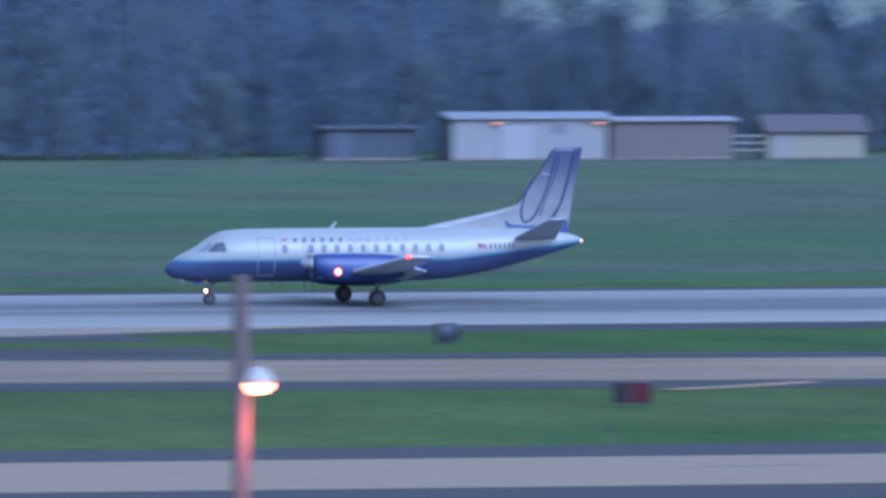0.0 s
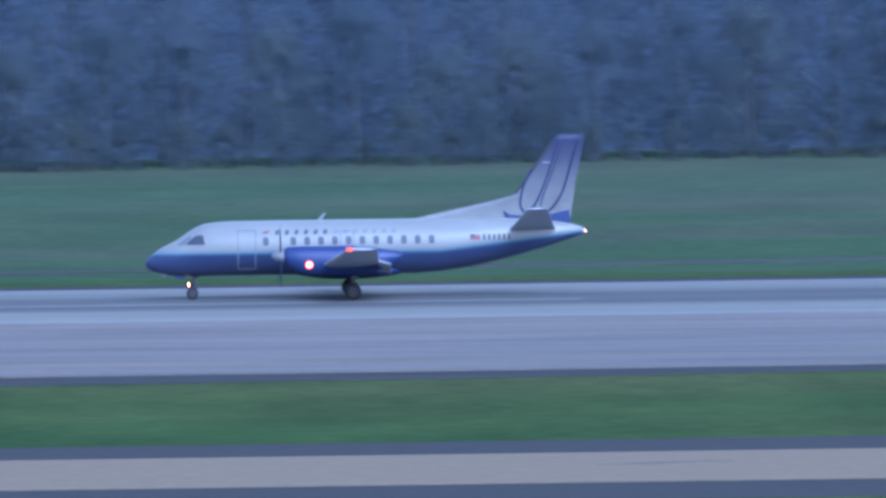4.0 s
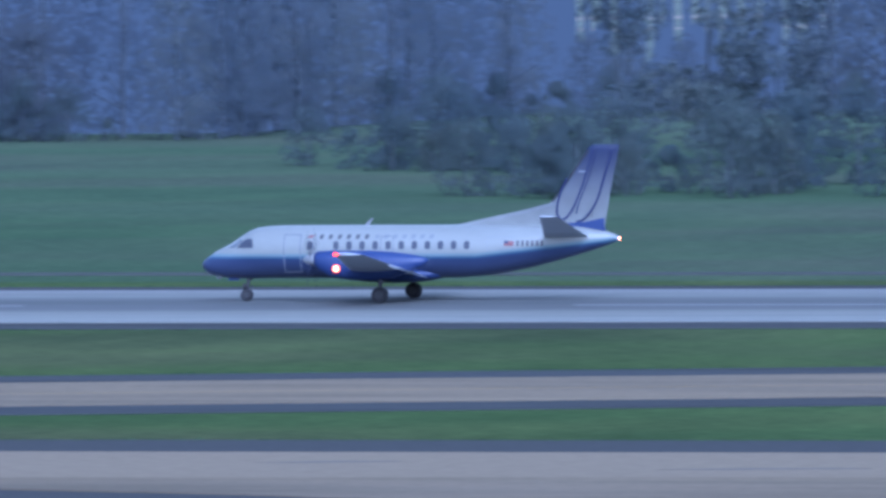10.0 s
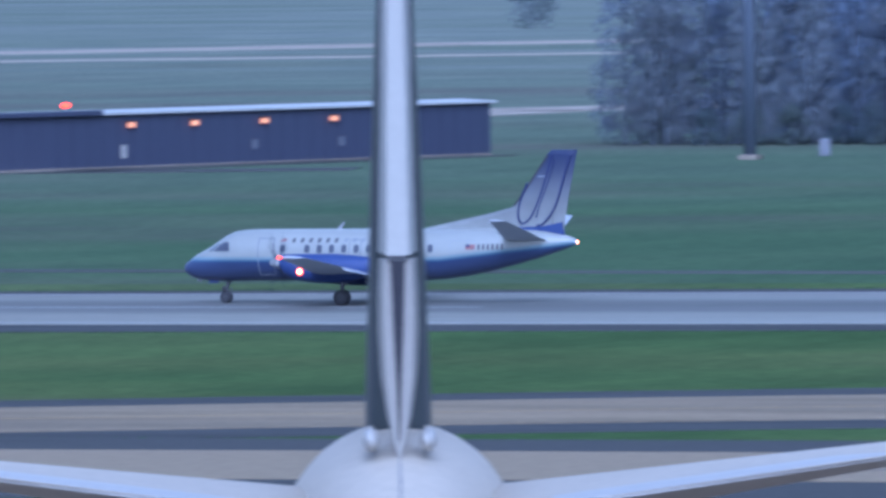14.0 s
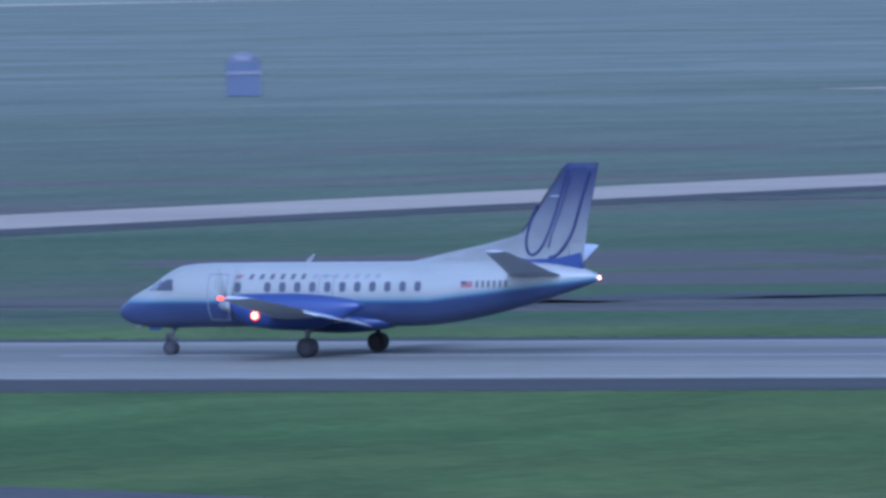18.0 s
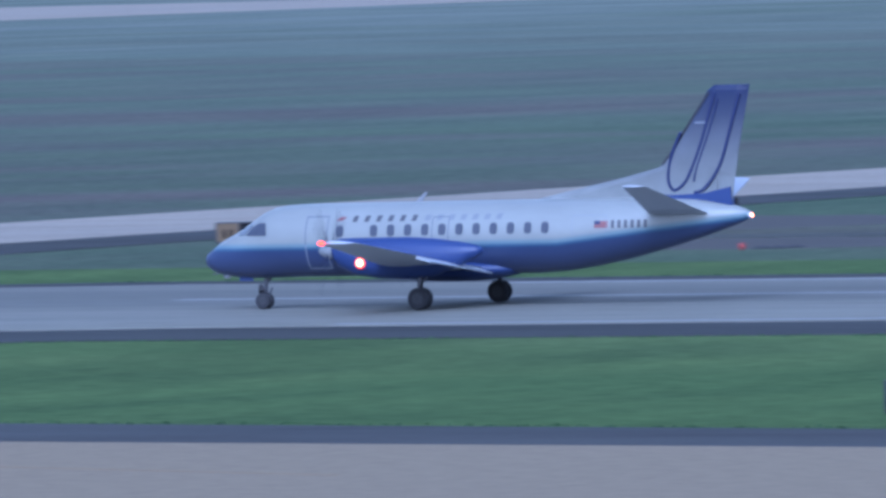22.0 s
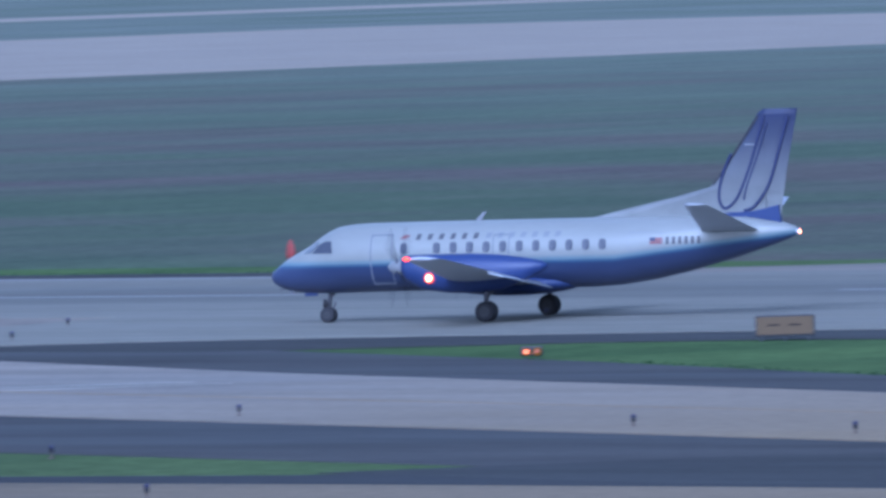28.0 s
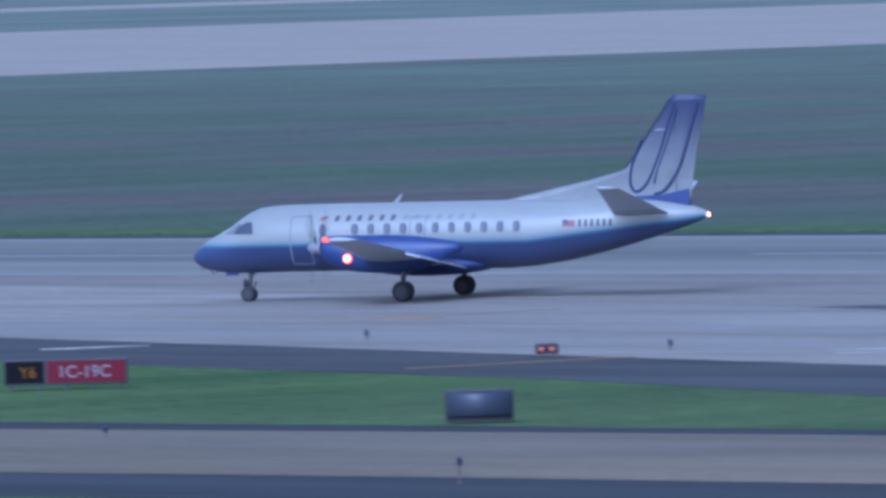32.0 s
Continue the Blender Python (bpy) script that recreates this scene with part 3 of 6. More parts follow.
solid("pavement_exit_throat", slab(((-438, 580.2), (-451, 551), (-462, 538), (-480, 540), (-560, 565), (-640, 590), (-640, 580.2)), 0, 0.044), WETCONC, HERE,
      "wet pale concrete where the exit leaves the runway", "pavement", kind="structure")
solid("pavement_exit_wedge", slab(((-434, 573), (-451, 550.5), (-448, 545), (-410, 527), (-396, 531), (-405.7, 538.5), (-421, 545), (-430, 547.3), (-425, 550), (-418, 553.8), (-411, 555.3), (-386, 555), (-386, 573)), 0, 0.024), WETASPHALT, HERE,
      "dark asphalt wedge between runway and exit", "pavement", kind="structure")
solid("pavement_cross_throat", slab(((-486, 624.8), (-468, 634), (-461, 660), (-438.5, 660), (-440, 640), (-441.5, 630), (-446, 621), (-451, 620)), 0, 0.054), WETCONC, HERE,
      "pale concrete mouth of the crossing taxiway", "pavement", kind="structure")
taxiway("road_cross_taxiway", ((-449.5, 632), (-449.2, 700), (-446, 860), (-424, 1110), (-410, 1160), (-300, 1330), (0, 1500)), 21, 0, FARCONC, "pale concrete taxiway that leaves the runway at a right angle", 0.050)
solid("road_cross_taxiway_shoulder", strip(((-429, 634), (-433, 652), (-434.4, 700), (-431, 860), (-411, 1090)), 9, 0, 0.03), ASPHALT, HERE, "dark asphalt shoulder beside the crossing taxiway", "pavement", kind="structure")
taxiway("road_far_apron", ((-1390, 500), (-1385, 1200), (-1380, 1950)), 500, 0, FARCONC, "pale concrete of a far runway", 0.05)
taxiway("road_distant_strip", ((-2200, 600), (-2150, 1500), (-2100, 4300)), 120, 0, FARCONC, "pale distant taxiway", 0.05)
taxiway("road_field_track", ((-690, 1540), (-630, 1620), (-590, 1670), (-300, 1900)), 34, 0, FARCONC, "pale concrete of a distant taxiway", 0.05)
taxiway("road_field_lane", ((-665, 1445), (-619, 1505), (-555, 1543), (-300, 1750)), 16, 0, FARCONC, "pale lane across a far field", 0.05)
taxiway("road_hut_lane", ((-424, 888), (-368, 897), (-345, 903)), 9, 0, WETASPHALT, "grey service lane beside the huts", 0.05)
taxiway("road_perimeter_lane", ((420, 654), (150, 661), (-120, 650), (-330, 668), (-425, 672)), 4, 0, LANE, "worn perimeter lane in the grass", 0.04)
solid("pavement_ramp", slab(((420, -600), (420, 395), (-700, 395), (-700, -600)), 0, 0.04), APRON, HERE, "tan concrete parking ramp", "pavement", kind="structure")

taxiway("road_white_strip", ((-881, 1542), (-865, 1557), (-852, 1569)), 9, 0, FARCONC, "thin pale strip across the far meadow", 0.05)

solid("ground_wet_hollow", slab(((-372.5, 668), (-369, 662.5), (-364.5, 660.5), (-361.5, 663), (-360.5, 668.5), (-363, 673), (-367, 676), (-371, 674)), 0, 0.012), HOLLOW, HERE,
      "dark wet hollow in the rough grass", "mud", kind="structure")


def ground_patch(x, y, rx, ry, seed, material, z, label):
    """An uneven patch of bare ground."""
    pts = []
    for k in range(40):
        a = 2 * math.pi * k / 40
        f = 1 + 0.38 * noise.noise(Vector((math.cos(a) * 1.6, math.sin(a) * 1.6, seed * 3.7))) + 0.16 * noise.noise(Vector((math.cos(a) * 5, math.sin(a) * 5, seed * 1.9)))
        pts.append((x + rx * f * math.cos(a), y + ry * f * math.sin(a)))
    return solid("ground_bare_patch", slab(pts, 0, z), material, HERE, label, "mud", kind="structure")


for k, (x, y, rx, ry) in enumerate(((-360, 672, 26, 10), (-325, 668, 20, 9), (-394, 662, 14, 8), (-340, 712, 24, 9), (-372, 745, 22, 12), (-300, 684, 14, 8), (-415, 690, 12, 10))):
    ground_patch(x, y, rx, ry, k + 1, BAREEARTH, 0.008, "bare brown earth in the rough grass")
for k, (x, y, rx, ry) in enumerate(((-331, 681, 9, 5), (-322, 678, 6, 4), (-346, 683, 5, 3.5), (-379, 688, 5, 5), (-385, 692, 4, 4), (-352, 656, 7, 1.6), (-372, 655, 5, 1.4))):
    ground_patch(x, y, rx, ry, k + 21, HOLLOW, 0.015, "dark wet mud in the rough grass")

# ---- painted lines and skid marks ----


def line_paint(name, points, width, material, label, z=0.066):
    return solid(name, strip(points, width, 0.03, z, None, 6), material, HERE, label, "road marking", kind="structure")


line_paint("road_marking_link_line", ((300, 512), (200, 518), (132, 526), (80, 533), (30, 534), (-35, 526), (-100, 509), (-166, 489), (-215, 466)), 0.2, YELLOW, "worn yellow taxiway centre line", 0.060)
line_paint("road_marking_exit_line", ((-300, 479), (-356, 499), (-426, 522), (-470, 536), (-540, 562)), 0.2, FADEDYELLOW, "worn yellow exit line", 0.057)
for k, x in enumerate(range(-880, 300, 62)):
    solid("road_marking_runway_dash", slab(((x, 602.0), (x + 36, 602.0), (x + 36, 602.9), (x, 602.9)), 0.05, 0.064), FADEDWHITE, HERE, "worn white runway centre dash", "road marking", kind="structure")
for run in (((600, 581.2), (0, 581.2), (-200, 581.2), (-320, 578.7), (-362, 577.6)), ((-470, 581.2), (-900, 581.2), (-1400, 581.2)),
            ((600, 623.8), (0, 623.8), (-200, 623.8), (-330, 616.9), (-380, 616.9)), ((-490, 623.8), (-900, 623.8), (-1400, 623.8))):
    solid("road_marking_runway_edge", strip(run, 0.9, 0.05, 0.064, None, 4), FADEDWHITE, HERE, "worn white runway edge line", "road marking", kind="structure")
for x, y, l, a in ((-46, 437, 2.6, 0.25), (-33, 434.5, 2.8, 0.35), (-20, 429, 3.2, 0.2), (-92, 436, 3.5, 0.1), (-108, 441, 2.5, 0.2), (60, 433, 3.0, 0.2), (-150, 436, 3.0, 0.3), (-322, 482, 4.0, 0.2), (-372, 447, 3.2, 0.1),
                   (-352, 452, 2.4, 0.3), (20, 438, 2.5, 0.3), (118, 437, 3.0, 0.2)):
    ca, sa = math.cos(a), math.sin(a)
    pts = [(x + u * ca - v * sa, y + u * sa + v * ca) for u, v in ((-l, -0.2), (-l * 0.3, -0.42), (l, -0.1), (l * 0.8, 0.25), (-l * 0.2, 0.3))]
    solid("pavement_patch", slab(pts, 0.03, 0.0575), SKID, HERE, "dark rubbed patch on the concrete", "pavement", kind="structure")


# pale streaks that paint the sheen of wet concrete, and worn curved lines
SHEEN = paving_material("painted_sheen_streak", (0.44, 0.43, 0.39), 0.7, gloss=0.2)
for x0, y0, x1, y1, w in ((-83.5, 515.2, -79.5, 514.4, 1.2), (-80.5, 508.2, -73.8, 504.3, 2.0), (-85.5, 520.0, -82.4, 518.8, 0.5), (-453.6, 512.0, -452.0, 515.4, 0.5), (53.0, 543.5, 55.8, 542.6, 0.4), (57.8, 545.1, 60.8, 544.2, 0.4), (-420.0, 514.2, -413.6, 517.0, 0.35),
                          (-413.2, 519.6, -408.2, 523.4, 0.35), (-405.8, 522.4, -417.1, 511.3, 0.22)):
    dx, dy = x1 - x0, y1 - y0
    d = math.hypot(dx, dy)
    nx, ny = -dy / d * w, dx / d * w
    solid("pavement_wet_streak", slab(((x0, y0), (x0 + dx * 0.3 - nx, y0 + dy * 0.3 - ny), (x1, y1), (x0 + dx * 0.6 + nx, y0 + dy * 0.6 + ny)), 0.03, 0.0615), SHEEN, HERE, "pale streak on the concrete that paints a wet sheen", "pavement", kind="structure")
for w, tint, pts in ((0.45, YELLOW, ((-73.5, 515.5), (-71.5, 512.0), (-69.3, 505.0), (-65.5, 497.0))), (1.0, FADEDYELLOW, ((132.5, 503.6), (135.0, 505.4), (137.5, 507.6), (140.0, 510.2))),
                    (0.22, FADEDYELLOW, ((-466, 536.5), (-464.2, 538.6), (-463.2, 541.0), (-463.3, 546.0))), (0.22, FADEDYELLOW, ((-424.0, 499.6), (-423.6, 503.5), (-423.0, 508.5)))):
    line_paint("road_marking_curve", pts, w, tint, "worn yellow curved guide line", 0.0625)
solid("road_marking_hook", slab(((-462.6, 536.0), (-460.6, 536.6), (-461.2, 538.2), (-463.0, 539.2), (-463.9, 538.4)), 0.03, 0.0635), FADEDYELLOW, HERE, "worn yellow end of a guide line", "road marking", kind="structure")

# ---- the taxiing commuter aircraft ----
# Its own space: the nose points to -x, the left wing to -y, and the wheels stand on z = 0 with the main wheels at x = 0.


def livery_material():
    m = mat("white_over_blue_aircraft_paint", (0.8, 0.8, 0.8), 0.32)
    c = m.node_tree.nodes.new("ShaderNodeTexCoord")
    s = m.node_tree.nodes.new("ShaderNodeSeparateXYZ")
    m.node_tree.links.new(c.outputs["Object"], s.inputs[0])
    aft = node(m, "ShaderNodeMath")
    aft.operation = "SUBTRACT"
    m.node_tree.links.new(s.outputs[0], aft.inputs[0])
    aft.inputs[1].default_value = 4.0
    pos = node(m, "ShaderNodeMath")
    pos.operation = "MAXIMUM"
    m.node_tree.links.new(aft.outputs[0], pos.inputs[0])
    pos.inputs[1].default_value = 0.0
    low = node(m, "ShaderNodeMath")
    low.operation = "MULTIPLY_ADD"
    m.node_tree.links.new(pos.outputs[0], low.inputs[0])
    low.inputs[1].default_value = -0.115
    m.node_tree.links.new(s.outputs[2], low.inputs[2])
    r = m.node_tree.nodes.new("ShaderNodeMapRange")
    r.inputs["From Min"].default_value, r.inputs["From Max"].default_value = 1.0, 3.0
    m.node_tree.links.new(low.outputs[0], r.inputs["Value"])
    # the blue lightens towards the belly, a haze lift put into the paint
    tone = ramp(m, r.outputs[0], ((0.0, (0.062, 0.078, 0.162)), (0.40, (0.052, 0.066, 0.146)), (0.565, (0.042, 0.058, 0.136)), (0.60, (0.055, 0.108, 0.19)), (0.65, (0.185, 0.255, 0.295)), (0.72, (0.298, 0.306, 0.292))))
    dirt = ramp(m, noise_at(m, 1.1, (0.4, 1, 1), 5), ((0.3, (0.86, 0.86, 0.86)), (0.7, (1, 1, 1))))
    use(m, blend(m, 1.0, tone, dirt, "MULTIPLY"), "Base Color")
    return m


LIVERY = livery_material()

PALEGREY2 = worn("grey_spinner_paint", (0.24, 0.245, 0.26), 0.6, scale=2)
SLATE = worn("slate_blade_paint", (0.035, 0.04, 0.07), 0.95, spec=0.05)


def fin_material():
    m = mat("pale_to_blue_fin_paint", (0.6, 0.6, 0.7), 0.35)
    c = m.node_tree.nodes.new("ShaderNodeTexCoord")
    s = m.node_tree.nodes.new("ShaderNodeSeparateXYZ")
    m.node_tree.links.new(c.outputs["Object"], s.inputs[0])
    r = m.node_tree.nodes.new("ShaderNodeMapRange")
    r.inputs["From Min"].default_value, r.inputs["From Max"].default_value = 3.4, 7.4
    m.node_tree.links.new(s.outputs[2], r.inputs["Value"])
    tone = ramp(m, r.outputs[0], ((0.0, (0.275, 0.285, 0.275)), (0.28, (0.195, 0.202, 0.208)), (0.55, (0.112, 0.120, 0.152)), (0.75, (0.048, 0.056, 0.105)), (0.92, (0.021, 0.029, 0.088))))
    dirt = ramp(m, noise_at(m, 1.5), ((0.3, (0.85, 0.85, 0.85)), (0.7, (1, 1, 1))))
    use(m, blend(m, 1.0, tone, dirt, "MULTIPLY"), "Base Color")
    return m


FINPAINT = fin_material()

# distance ahead of the main wheels, top, bottom, half width
STATIONS = ((9.25, 1.90, 1.80, 0.04), (9.15, 2.06, 1.62, 0.24), (8.95, 2.20, 1.48, 0.4), (8.6, 2.47, 1.34, 0.58), (8.1, 2.72, 1.26, 0.76), (7.75, 2.90, 1.24, 0.86),
            (7.4, 3.15, 1.22, 0.94), (7, 3.40, 1.22, 1.02), (6.6, 3.57, 1.22, 1.08), (6.1, 3.64, 1.23, 1.13), (5.4, 3.68, 1.24, 1.16), (3, 3.69, 1.24, 1.17),
            (0, 3.69, 1.24, 1.17), (-3, 3.69, 1.24, 1.17), (-4, 3.69, 1.30, 1.16), (-5.2, 3.69, 1.46, 1.1), (-6.4, 3.68, 1.70, 0.98), (-7.6, 3.65, 2.00, 0.82),
            (-8.6, 3.60, 2.28, 0.64), (-9.4, 3.47, 2.52, 0.46), (-10, 3.36, 2.72, 0.3), (-10.4, 3.22, 2.88, 0.15), (-10.5, 3.12, 2.98, 0.05))


def section(s):
    """Top, bottom and half width of the fuselage at a place along it."""
    for a, b in zip(STATIONS, STATIONS[1:]):
        if a[0] >= s >= b[0]:
            k = (a[0] - s) / (a[0] - b[0])
            return [a[i] + (b[i] - a[i]) * k for i in (1, 2, 3)]
    return STATIONS[-1][1:]


def skin(s, z, out=0.0):
    """A place on the left side of the fuselage, pushed out by a little."""
    top, bot, half = section(s)
    c, h = (top + bot) / 2, (top - bot) / 2
    k = max(-1.0, min(1.0, (z - c) / h))
    n = Vector((0, -math.sqrt(max(0.0, 1 - k * k)) / half, k / h)).normalized()
    return Vector((-s, -half * math.sqrt(max(0.0, 1 - k * k)), z)) + n * out


def skin_patch(corners, deep=0.03, proud=0.006, side=-1, round_to=0.0):
    """A thin plate that follows the fuselage; corners run round in (s, z)."""
    b = bmesh.new()
    pts = []
    n = len(corners)
    for i in range(n):
        (s0, z0), (s1, z1) = corners[i], corners[(i + 1) % n]
        for k in range(3):
            pts.append((s0 + (s1 - s0) * k / 3, z0 + (z1 - z0) * k / 3))
    outer, inner = [], []
    for s, z in pts:
        p, q = skin(s, z, proud), skin(s, z, -deep)
        if side > 0:
            p.y, q.y = -p.y, -q.y
        outer.append(b.verts.new(p))
        inner.append(b.verts.new(q))
    cs, cz = sum(p[0] for p in pts) / len(pts), sum(p[1] for p in pts) / len(pts)
    mid = skin(cs, cz, proud)
    if side > 0:
        mid.y = -mid.y
    hub = b.verts.new(mid)
    for i in range(len(pts)):
        j = (i + 1) % len(pts)
        b.faces.new((outer[i], outer[j], hub))
        b.faces.new((outer[i], outer[j], inner[j], inner[i]))
    return b


def oval(s, z, w, h, n=12):
    out = []
    for i in range(n):
        a = 2 * math.pi * i / n
        cx, cz = math.cos(a), math.sin(a)
        out.append((s + w / 2 * math.copysign(abs(cx) ** 0.6, cx), z + h / 2 * math.copysign(abs(cz) ** 0.6, cz)))
    return out


def patch_simple(pts, deep, proud, side):
    b = bmesh.new()
    outer, inner = [], []
    for s, z in pts:
        p, q = skin(s, z, proud), skin(s, z, -deep)
        if side > 0:
            p.y, q.y = -p.y, -q.y
        outer.append(b.verts.new(p))
        inner.append(b.verts.new(q))
    b.faces.new(outer)
    for i in range(len(pts)):
        j = (i + 1) % len(pts)
        b.faces.new((outer[i], outer[j], inner[j], inner[i]))
    return b


def outline(s0, s1, z0, z1, w, side, rails=3):
    """A thin painted frame on the skin; rails: 1 closes it below, 2 above, 3 both."""
    b = bmesh.new()
    up = [z0 + (z1 - z0) * k / 8 for k in range(9)]
    for za, zb in zip(up, up[1:]):
        for sa in (s0, s1 + w):
            into(b, patch_simple([(sa, za), (sa, zb), (sa - w, zb), (sa - w, za)], 0.02, 0.006, side))
    above = ((s0 - w, z1), (s1 + w, z1), (s1 + w, z1 - w), (s0 - w, z1 - w))
    below = ((s0 - w, z0 + w), (s1 + w, z0 + w), (s1 + w, z0), (s0 - w, z0))
    for q in (above, below) if rails == 3 else (above,) if rails == 2 else (below,):
        into(b, skin_patch(q, 0.02, 0.005, side))
    return b


def commuter_aircraft():
    ac = thing("propeller_airliner", HERE, "white and blue twin-propeller commuter airliner rolling along the wet runway", "airplane")
    rings = []
    for s, top, bot, half in STATIONS:
        c, h = (top + bot) / 2, (top - bot) / 2
        rings.append([Vector((-s, half * math.cos(a), c + h * math.sin(a))) for a in (2 * math.pi * i / 40 for i in range(40))])
    fuselage = part("fuselage", loft(rings), LIVERY, ac, "fuselage painted white above and blue below", True)
    # belly fairing under the wing
    part("belly_fairing", ball((-0.1, 0, 1.42), 1.0, (2.6, 1.12, 0.42), 24), BLUE, ac, "blue wing fairing", True)
    for side in (-1, 1):
        for i, s in enumerate((3.84,) + tuple(2.60 - 0.62 * k for k in range(11))):
            part("cabin_window", patch_simple(oval(s, 2.77, 0.27, 0.38), 0.05, 0.022, side), GLASS, fuselage, "dark oval cabin window")
        part("cockpit_side_window", skin_patch(((7.40, 2.66), (7.12, 2.96), (6.88, 3.07), (6.64, 3.07), (6.56, 2.66)), 0.03, 0.03, side), GLASS, fuselage, "dark cockpit side window")
        part("windscreen", skin_patch(((7.80, 2.66), (7.50, 2.86), (7.22, 3.06), (7.18, 2.96), (7.46, 2.68)), 0.03, 0.035, side), SCREEN, fuselage, "cockpit windscreen with its pale reflection painted in")
    part("entry_door_seam", outline(5.10, 4.28, 1.52, 2.36, 0.036, -1, 1), SEAM, fuselage, "pale outline of the passenger door")
    part("entry_door_gap", outline(5.10, 4.28, 2.36, 3.28, 0.035, -1, 2), SEAMDARK, fuselage, "dark gap round the passenger door")
    part("exit_door_seam", outline(0.50, -0.12, 2.30, 3.20, 0.03, -1), SEAMDARK, fuselage, "grey outline of the emergency exit")
    part("cargo_door_seam", outline(-4.55, -5.75, 2.52, 3.15, 0.012, -1), SEAM, fuselage, "faint outline of the cargo door")
    # a dark airline title, its fainter second word and the tail number, as plain bars
    for side in (-1, 1):
        mark = part("title_mark", skin_patch(((4.02, 3.12), (3.86, 3.24), (3.62, 3.24), (3.78, 3.12)), 0.01, 0.005, side), REDFLAG, fuselage, "small grey and red emblem")
        for k in range(6):
            s = 3.42 - 0.43 * k
            part("title_bar", skin_patch(((s, 3.07), (s - 0.05, 3.27), (s - 0.22, 3.27), (s - 0.17, 3.07)), 0.01, 0.005, side), LETTER, fuselage, "dark bar of the airline title")
        for k in range(7):
            s = 0.80 - 0.43 * k
            part("title_bar_pale", skin_patch(((s, 3.08), (s - 0.05, 3.26), (s - 0.25, 3.26), (s - 0.20, 3.08)), 0.01, 0.005, side), PALELETTER, fuselage, "pale bar of the airline title")
        for k in range(6):
            s = -5.92 - 0.225 * k
            part("tail_number_bar", skin_patch(((s, 2.71), (s, 2.97), (s - 0.11, 2.97), (s - 0.11, 2.71)), 0.01, 0.005, side), LETTER, fuselage, "dark bar of the tail number")
        flag = part("flag_mark", skin_patch(((-5.34, 2.72), (-5.34, 2.95), (-5.80, 2.95), (-5.80, 2.72)), 0.01, 0.005, side), REDFLAG, fuselage, "small striped flag")
        part("flag_canton", skin_patch(((-5.34, 2.84), (-5.34, 2.955), (-5.54, 2.955), (-5.54, 2.84)), 0.01, 0.009, side), NAVY, flag)
    part("antenna_blade", loft([[Vector((-1.62, 0.02, 3.58)), Vector((-1.34, 0.03, 3.58)), Vector((-1.34, -0.03, 3.58)), Vector((-1.62, -0.02, 3.58))],
                                [Vector((-1.20, 0.01, 3.98)), Vector((-1.09, 0.015, 4.00)), Vector((-1.09, -0.015, 4.00)), Vector((-1.20, -0.01, 3.98))]]), PALEGREY2, ac, "white blade aerial")
    # fin with its long dorsal fillet: rows of (height, leading edge, trailing edge, half thickness)
    rows = ((3.38, -3.0, -9.86, 0.10), (3.66, -2.75, -9.90, 0.09), (4.02, -4.45, -9.95, 0.09), (4.34, -6.0, -10.0, 0.10), (4.66, -7.30, -10.06, 0.12), (5.2, -7.75, -10.14, 0.12),
            (6.2, -8.44, -10.36, 0.10), (7.18, -9.10, -10.56, 0.08), (7.36, -9.34, -10.60, 0.05))
    rings = []
    for z, le, te, h in rows:
        c = le - te
        rings.append([Vector((-(le - c * k), y * h, z)) for k, y in ((0, 0), (0.05, 0.6), (0.16, 1), (0.70, 1), (1, 0.12), (1, -0.12), (0.70, -1), (0.16, -1), (0.05, -0.6))])
    fin = part("tail_fin", loft(rings), FINPAINT, ac, "pale fin shading to blue at the top", False)
    part("rudder_seam", loft([[Vector((9.35 + 0.16 * k, 0.118 * y, z)) for k, y in ((0, 1), (0.18, 1), (0.18, -1), (0, -1))] for k, z in ((0, 3.9), (0, 3.95), (3.1, 7.05))]), FINPAINT, fin)
    part("fin_leading_edge", loft([[Vector((-le - 0.02, y, z)) for y in (0.03, -0.03)] + [Vector((-le + 0.10, y, z)) for y in (-0.085, 0.085)]
                                   for z, le in ((4.75, -7.38), (5.2, -7.76), (6.2, -8.45), (7.12, -9.11))]), DARKMETAL, fin, "dark de-icing boot")
    for run, w in ((((-8.13, 5.80), (-7.82, 5.14), (-7.66, 4.50), (-7.68, 4.10), (-7.87, 3.90), (-8.2, 4.11), (-8.48, 4.56), (-8.83, 5.39), (-9.04, 6.03), (-9.38, 7.1)), 0.095),
                   (((-9.5, 6.9), (-9.1, 5.7), (-8.7, 4.69), (-8.55, 4.18)), 0.06),
                   (((-10.25, 7.05), (-9.94, 6.03), (-9.6, 4.94), (-9.3, 4.37), (-8.9, 3.92), (-8.55, 3.8)), 0.095)):
        line = smooth_line(run, 6)
        b = bmesh.new()
        rings = []
        for i, p in enumerate(line):
            d = (line[min(i + 1, len(line) - 1)] - line[max(i - 1, 0)]).normalized()
            nx, nz = -d.y * w / 2, d.x * w / 2
            rings.append([Vector((-p.x - nx, 0.128, p.y + nz)), Vector((-p.x + nx, 0.128, p.y - nz)), Vector((-p.x + nx, -0.128, p.y - nz)), Vector((-p.x - nx, -0.128, p.y + nz))])
        part("fin_stripe", loft(rings, b), NAVY, fin, "curved blue stripe on the fin")
    part("hinge_bracket", box(8.66, -0.16, 6.09, 9.02, 0.16, 6.15, 0.02), SEAM, fin, "small pale hinge bracket")
